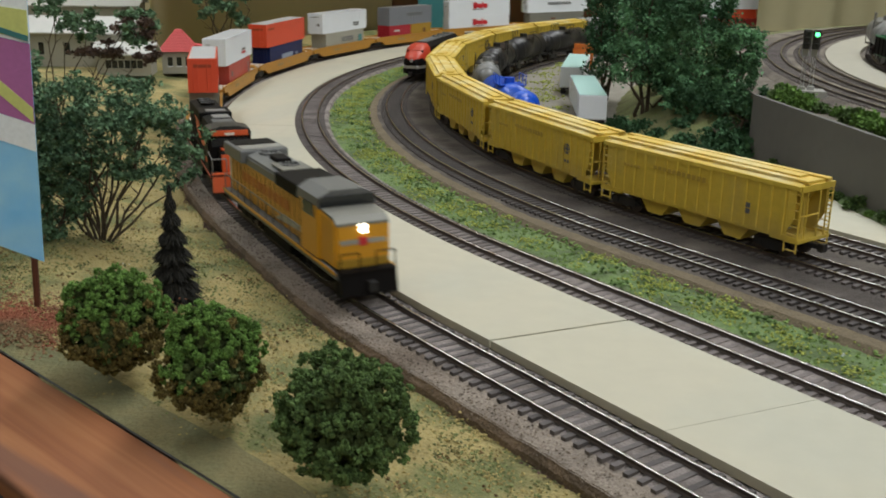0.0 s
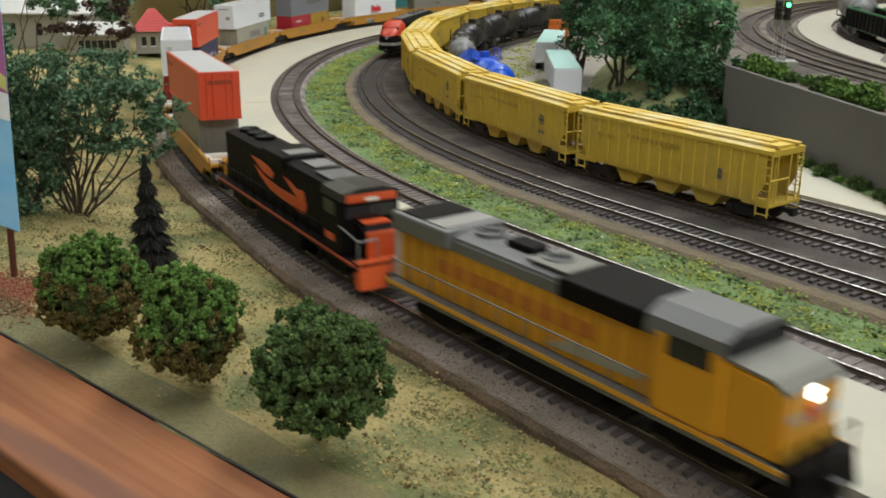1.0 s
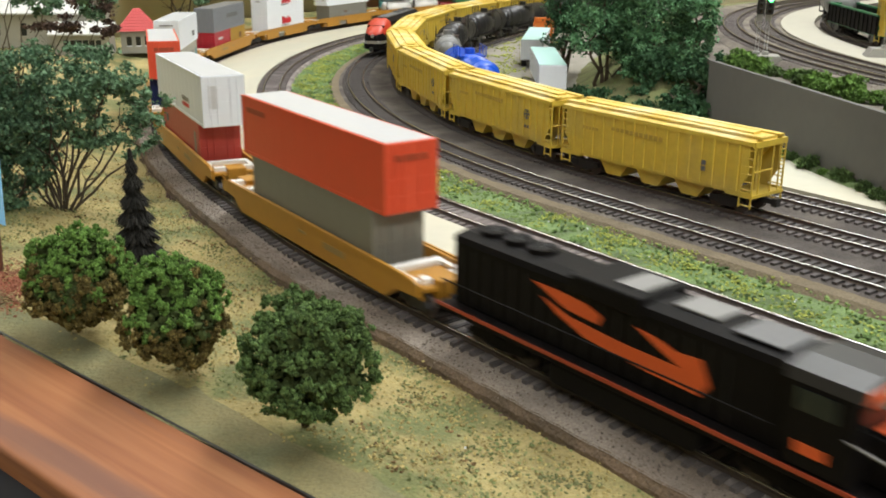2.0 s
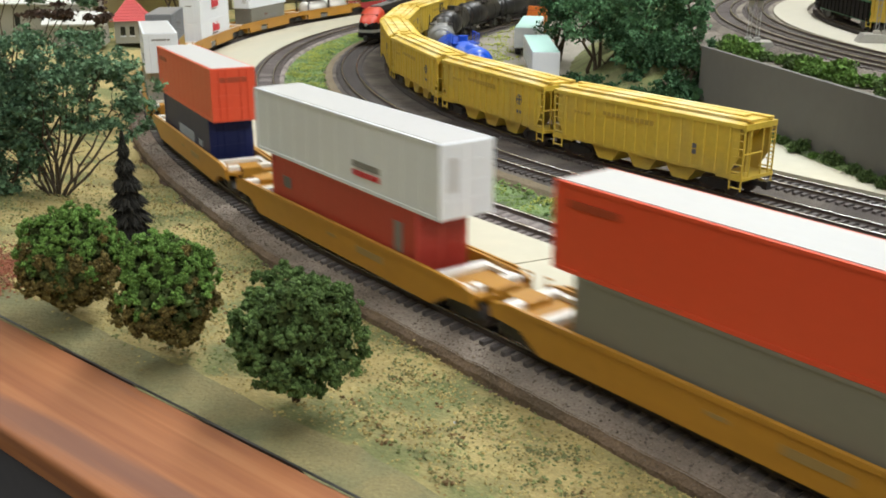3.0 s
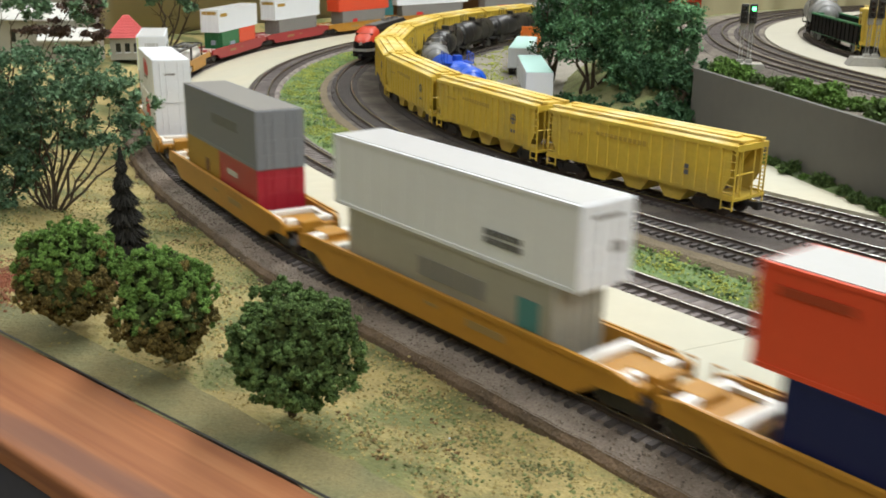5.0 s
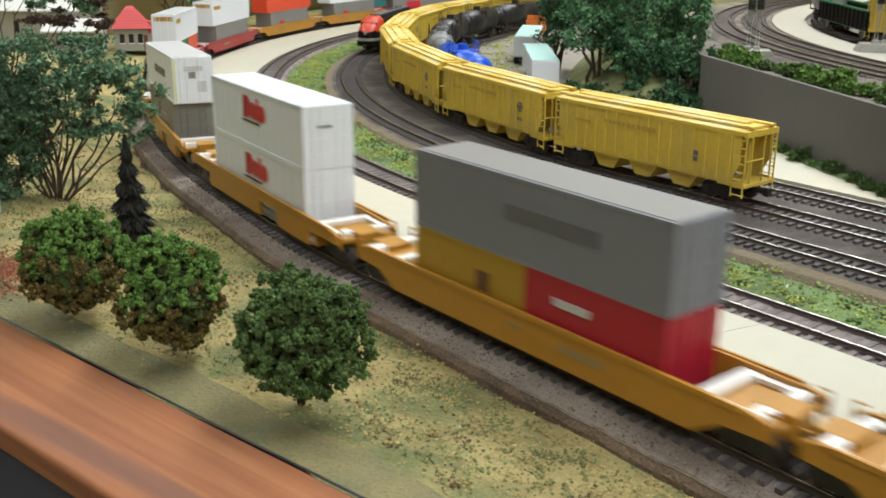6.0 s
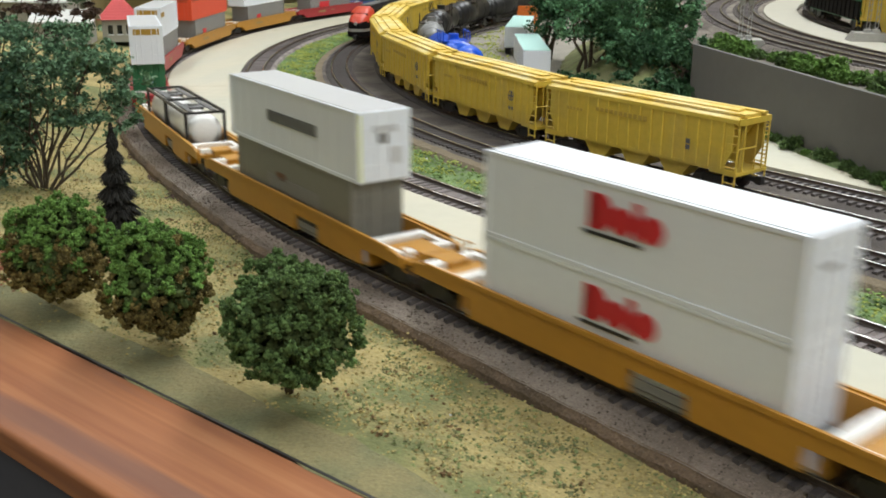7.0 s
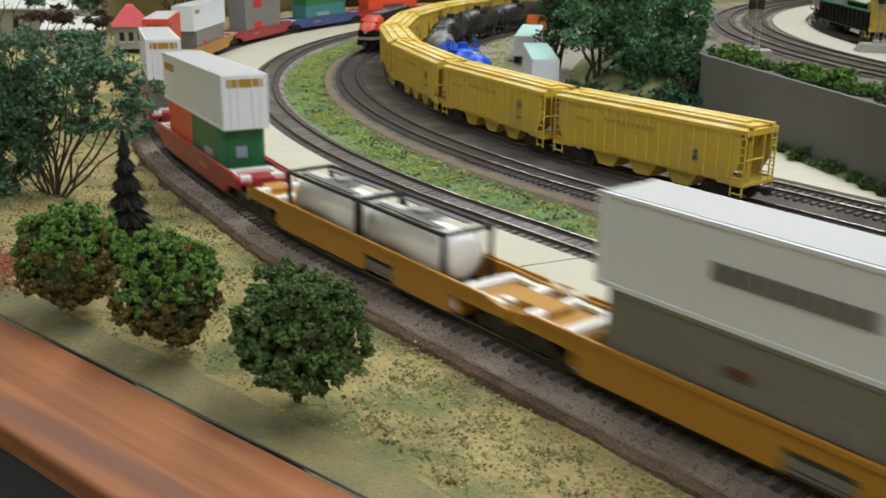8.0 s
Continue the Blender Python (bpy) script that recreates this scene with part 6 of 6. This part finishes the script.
# ---- parked rolling stock ----
hoppers = "yellow ribbed covered hopper car with open ladder ends"
first = hopper_car(M["yellow_body"], M["yellow_roof"], hoppers)
x, y, h = at_deg(HOPPER, 36.67)
first.matrix_basis = pose(x, y, 0, 0, 0, h) @ Matrix.Diagonal((1.032, 1, 1, 1))
second = hopper_car(M["yellow_body"], M["yellow_roof"], "yellow ribbed covered hopper car with a round dark emblem", "emblem")
for k in range(1, 8):
    x, y, h = at_deg(HOPPER, 36.45 - 10.57 * k)
    m = pose(x, y, 0, 0, 0, h)
    if k == 1:
        second.matrix_basis = m
    else:
        copy_thing(second, m)
x, y, h = at_deg(HOPPER, 36.45 - 10.57 * 8)
hopper_car(M["mid_grey"], M["roof_grey"], "grey covered hopper car behind the yellow ones", "").matrix_basis = pose(x, y, 0, 0, 0, h)
x, y, h = at_deg(HOPPER, 36.45 - 10.57 * 9)
hopper_car(M["mid_grey"], M["roof_grey"], "grey covered hopper car behind the yellow ones", "").matrix_basis = pose(x, y, 0, 0, 0, h)
x, y, h = at_deg(THIRD - 0.007, -9.3 - 5.6)
rounded_locomotive().matrix_basis = pose(x, y, 0, 0, 0, h)
blue = tank_car(M["tank_blue"], "bright blue tank car with a railed dome platform", 0.062)
x, y, h = at_deg(TANK, 11.2)
blue.matrix_basis = pose(x, y, 0, 0, 0, h)
grey = tank_car(M["tank_grey"], "grey tank car with black ends", 0.034, M["black"])
x, y, h = at_deg(TANK, -0.9)
grey.matrix_basis = pose(x, y, 0, 0, 0, h)
black_tank = None
for a in (-12.2, -22.6, -33.0, -43.4):
    x, y, h = at_deg(TANK, a)
    if black_tank is None:
        black_tank = tank_car(M["tank_black"], "black tank car with a railed dome platform")
        black_tank.matrix_basis = pose(x, y, 0, 0, 0, h)
    else:
        copy_thing(black_tank, pose(x, y, 0, 0, 0, h))
tr = semi_trailer("white semi-trailer with a pale teal roof in the yard")
tr.matrix_basis = pose(0.153, 1.094, -0.005, 0, 0, 87)
copy_thing(tr, pose(0.168, 1.320, -0.005, 0, 0, 79.5))
road_tractor().matrix_basis = pose(0.1915, 1.432, -0.005, 0, 0, 79.5)
up_tank = tank_car(M["tank_grey"], "dull grey tank car on the upper level", 0.058)
x, y, h = up_on(0.782, -0.255)
up_tank.matrix_basis = pose(x, y, 0.056, 0, 0, h)
x, y, h = up_on(0.782, -0.095)
gondola("black gondola car with green worn edges on the upper level").matrix_basis = pose(x, y, 0.056, 0, 0, h)
x, y, h = up_on(0.782, 0.082)
copy_thing(first, pose(x, y, 0.056, 0, 0, h))
BACK_R = 0.735
for k, m in enumerate(("navy", "brown")):
    x, y, h = up_on(BACK_R - 0.02, 0.0 + 0.20 * k)
    t = thing("box_car", "brown box car on a rear track of the upper level" if m == "brown" else "dark blue box car on a rear track of the upper level", "box car", "", pose(x, y, 0.056, 0, 0, h))
    part("body", box(B(), -0.080, 0.080, -0.0150, 0.0150, 0.0110, 0.0460, 0.0008), M[m], t)
    part("roof", prism(B(), [(-0.081, 0.046), (0.081, 0.046), (0.081, 0.0475), (-0.081, 0.0475)], -0.0155, 0.0155), M["mid_grey"], t)
    part("door", box(B(), -0.016, 0.016, -0.0162, 0.0162, 0.0120, 0.0430), M[m], t)
    for d in (-1, 1):
        truck(t, d * 0.058, 2, None, 0.0085)

# ---- the stack train ----
PITCH = 0.236
yel, red, blu = M["well_yellow"], M["well_red"], M["blue_well"]
W, O, G = M["white"], M["orange_box"], M["grey_box"]
RG = M["roof_grey"]
well_y = well_car(yel, "yellow well car with pale end walkways", M["steel_white"])
well_g = well_car(yel, "yellow well car with gaps cut in its sides", M["steel_white"], True)
well_r = well_car(red, "red well car with pale end walkways", M["steel_white"])
well_b = well_car(blu, "blue well car with pale end walkways", M["steel_white"])
LOW, TOP, H1, H2 = 0.0075, 0.0408, 0.0332, 0.0332
dark, redm, lime = M["dark_grey"], M["logo_red"], M["banner_lime"]
door_orange = ((0.0245, 0.0275, -0.0085, 0.0085, M["orange_dark"]),)
door_white = ((0.027, 0.0285, -0.0075, 0.0075, M["mid_grey"]), (0.013, 0.0175, 0.003, 0.009, M["mid_grey"]))
door_lime = ((0.0255, 0.0305, -0.011, 0.011, M["olive_box"]),)


def orange48():
    return container(0.162, H2, O, "orange 48-foot container with a pale roof, on top", RG, 0, [(-0.062, 0.0245, 0.024, 0.0028, M["orange_dark"])], door_orange)


def low40(m, label, logo=(), ribs=0):
    return container(0.138, H1, m, label, m, ribs, logo)


def red_logo(x):
    return [(x - 0.0145, 0.0162, 0.0050, 0.0125, redm), (x - 0.0115, 0.0160, 0.0110, -0.0130, redm), (x - 0.0020, 0.0162, 0.0100, -0.0098, redm), (x + 0.0048, 0.0162, 0.0034, 0.0125, redm), (x + 0.0112, 0.0162, 0.0100, -0.0096, redm), (x - 0.006, 0.0138, 0.026, 0.0012, M["black"])]


loads = [
    ("y", [(low40(G, "plain grey 40-foot container in the well"), LOW, 0), (orange48(), TOP, 0)]),
    ("y", [(low40(M["red_box"], "faded red 40-foot container in the well", [(-0.052, 0.018, 0.008, 0.006, dark), (0.055, 0.012, 0.006, 0.014, M["mid_grey"])]), LOW, 0), (container(0.174, H2, W, "white 53-foot container with grey marks, on top", RG, 0, letter_bars(0.028, 0.0105, 0.024, 0.0030, M["mid_grey"], 5) + letter_bars(0.028, 0.0065, 0.024, 0.0026, redm, 5), ((0.012, 0.027, -0.010, -0.004, M["roof_grey"]),)), TOP, 0)]),
    ("y", [(low40(M["navy"], "dark blue 40-foot container in the well", letter_bars(0.002, 0.0115, 0.046, 0.0070, M["pale_blue"], 8) + [(0.043, 0.0125, 0.009, 0.004, M["pale_blue"])]), LOW, 0), (orange48(), TOP, 0)]),
    ("y", [(low40(M["beige_box"], "beige 40-foot container with dark lettering in the well", letter_bars(0.008, 0.0155, 0.045, 0.0085, M["mid_grey"], 8) + [(0.056, 0.012, 0.012, 0.012, M["teal"])]), LOW, 0), (container(0.162, H2, W, "white 48-foot container with small dark marks, on top", RG, 0, letter_bars(0.040, 0.0110, 0.022, 0.0024, dark, 6) + letter_bars(0.040, 0.0075, 0.022, 0.0024, dark, 6), door_white), TOP, 0)]),
    ("y", [(container(0.0685, H1 - 0.003, M["crimson"], "crimson 20-foot container in the well", M["crimson"], 0, [(-0.010, 0.019, 0.018, 0.0032, M["roof_grey"])]), LOW, 0.0350), (container(0.0685, H1 - 0.003, M["olive_box"], "dull yellow 20-foot container in the well", M["olive_box"], 0, [(0.010, 0.013, 0.008, 0.008, M["brown"])]), LOW, -0.0350), (container(0.140, H2, M["slate"], "dark grey ribbed 40-foot container, on top", M["mid_grey"], 22, letter_bars(0.012, 0.0160, 0.050, 0.0060, M["dark_grey"], 8)), TOP - 0.003, 0)]),
    ("g", [(low40(W, "white 40-foot container with a red printed emblem in the well", red_logo(0.002)), LOW, 0), (container(0.138, H2, W, "white 40-foot container with a red printed emblem, on top", W, 0, red_logo(0.002), ((0.0215, 0.0230, -0.006, 0.002, M["mid_grey"]),)), TOP, 0)]),
    ("g", [(container(0.1300, H1, G, "grey 40-foot container with dark marks in the well", G, 0, letter_bars(0.004, 0.0120, 0.060, 0.0075, M["mid_grey"], 8) + [(-0.010, 0.018, 0.010, 0.004, M["brown"])]), LOW, 0), (container(0.144, H2, W, "white 45-foot container with a dark blurred name, on top", RG, 0, letter_bars(0.004, 0.0150, 0.056, 0.0058, dark, 10), ((0.023, 0.0265, -0.006, 0.007, M["roof_grey"]), (0.018, 0.0225, -0.003, 0.002, M["mid_grey"]), (0.008, 0.016, 0.003, 0.010, M["roof_grey"]), (0.001, 0.032, -0.0134, -0.0122, lime))), TOP, 0)]),
    ("g", [(tank_container("white tank container in a black frame"), LOW, 0.0350), (tank_container("white tank container in a black frame"), LOW, -0.0350)]),
    ("r", [(container(0.0685, H1, M["green_box"], "green 20-foot container in the red well", M["green_box"], 0, [(0.006, 0.012, 0.020, 0.005, M["pale_blue"])], ((0.014, 0.021, -0.004, 0.003, M["pale_blue"]),)), LOW, 0.0350), (container(0.0685, H1, O, "orange-red 20-foot container in the red well", O), LOW, -0.0350), (container(0.162, H2, W, "white 48-foot container with yellow name plates, on top", RG, 0, [(-0.060, 0.0220, 0.026, 0.0050, M["olive_box"])], door_lime), TOP, 0)]),
    ("r", [(low40(M["mid_grey"], "mid grey 40-foot container in the red well"), LOW, 0), (container(0.162, H2, W, "white 48-foot container with yellow name plates, on top", RG, 0, [(-0.060, 0.0220, 0.026, 0.0050, M["olive_box"])], door_lime), TOP, 0)]),
    ("y", [(low40(M["mid_grey"], "mid grey 40-foot container in the well", [(-0.030, 0.012, 0.014, 0.006, M["logo_red"])]), LOW, 0), (orange48(), TOP, 0)]),
    ("y", [(low40(M["mid_grey"], "mid grey 40-foot container with a red mark in the well", [(-0.030, 0.012, 0.014, 0.006, M["logo_red"])]), LOW, 0), (container(0.162, H2, W, "white 48-foot container with a yellow name plate, on top", RG, 0, [(-0.060, 0.0220, 0.020, 0.0050, M["olive_box"])]), TOP, 0)]),
    ("r", [(low40(M["mid_grey"], "grey 40-foot container with a red and white mark", [(-0.022, 0.011, 0.032, 0.011, M["logo_red"])], 20), LOW, 0), (container(0.138, H2, M["mid_grey"], "grey 40-foot container with a red and white mark, on top", M["mid_grey"], 20, [(-0.022, 0.011, 0.032, 0.011, M["logo_red"])]), TOP, 0)]),
    ("b", [(low40(M["teal"], "teal 40-foot container with pale letters", letter_bars(-0.010, 0.013, 0.044, 0.007, M["pale_blue"], 8)), LOW, 0), (container(0.138, H2, M["green_box"], "green 40-foot container, on top", M["green_box"], 18), TOP, 0)]),
    ("r", [(low40(O, "orange 40-foot container with dark letters", letter_bars(0.0, 0.014, 0.060, 0.006, M["brown"], 8), 18), LOW, 0), (container(0.138, H2, M["navy"], "dark blue 40-foot container, on top", M["navy"], 18), TOP, 0)]),
]

moving = [(locomotive_black(), 0.2275, 0.0, 0.070), (locomotive_yellow(), 0.4550, 0.0, 0.070)]
moving[1][0].scale = (1.03, 1.0, 1.0)
used = set()
for i, (kind, boxes) in enumerate(loads):
    model = {"y": well_y, "g": well_g, "r": well_r, "b": well_b}[kind]
    car = copy_thing(model, Matrix()) if kind in used else model
    used.add(kind)
    way = -PITCH * i + (0.0, 0.006, 0.013, 0.016)[max(0, min(3, i - 5))]
    moving.append((car, way, 0.0, 0.1015))
    for ob, z, shift in boxes:
        moving.append((ob, way, z, 0.1015, shift))


def lead(t):
    """Way of the first well car's middle along the front track at t seconds."""
    return 0.168 + 0.2715 * t + 0.00115 * t * t


def along(s):
    """The ring's own way at the true way s, which is longer where the track swings out."""
    if s >= SWING:
        return s
    q = SWING
    while s < SWING:
        step = min(0.02, SWING - s)
        q -= step / (1 + widen(FRONT, q / FRONT))
        s += step
    return q


def motions():
    for ob, off, z, half, *shift in moving:
        rows = []
        for k in range(33):
            t = k * 0.25
            qa, qb = along(lead(t) + off + half), along(lead(t) + off - half)
            a, b = on(FRONT, qa), on(FRONT, qb)
            za, zb = sink(FRONT, qa), sink(FRONT, qb)
            m = pose((a[0] + b[0]) / 2, (a[1] + b[1]) / 2, z + (za + zb) / 2, 0, math.degrees(math.atan2(zb - za, 2 * half)), math.degrees(math.atan2(a[1] - b[1], a[0] - b[0])))
            rows.append((t, m @ pose(shift[0] if shift else 0, 0, 0)))
        walk(ob, rows)


motions()
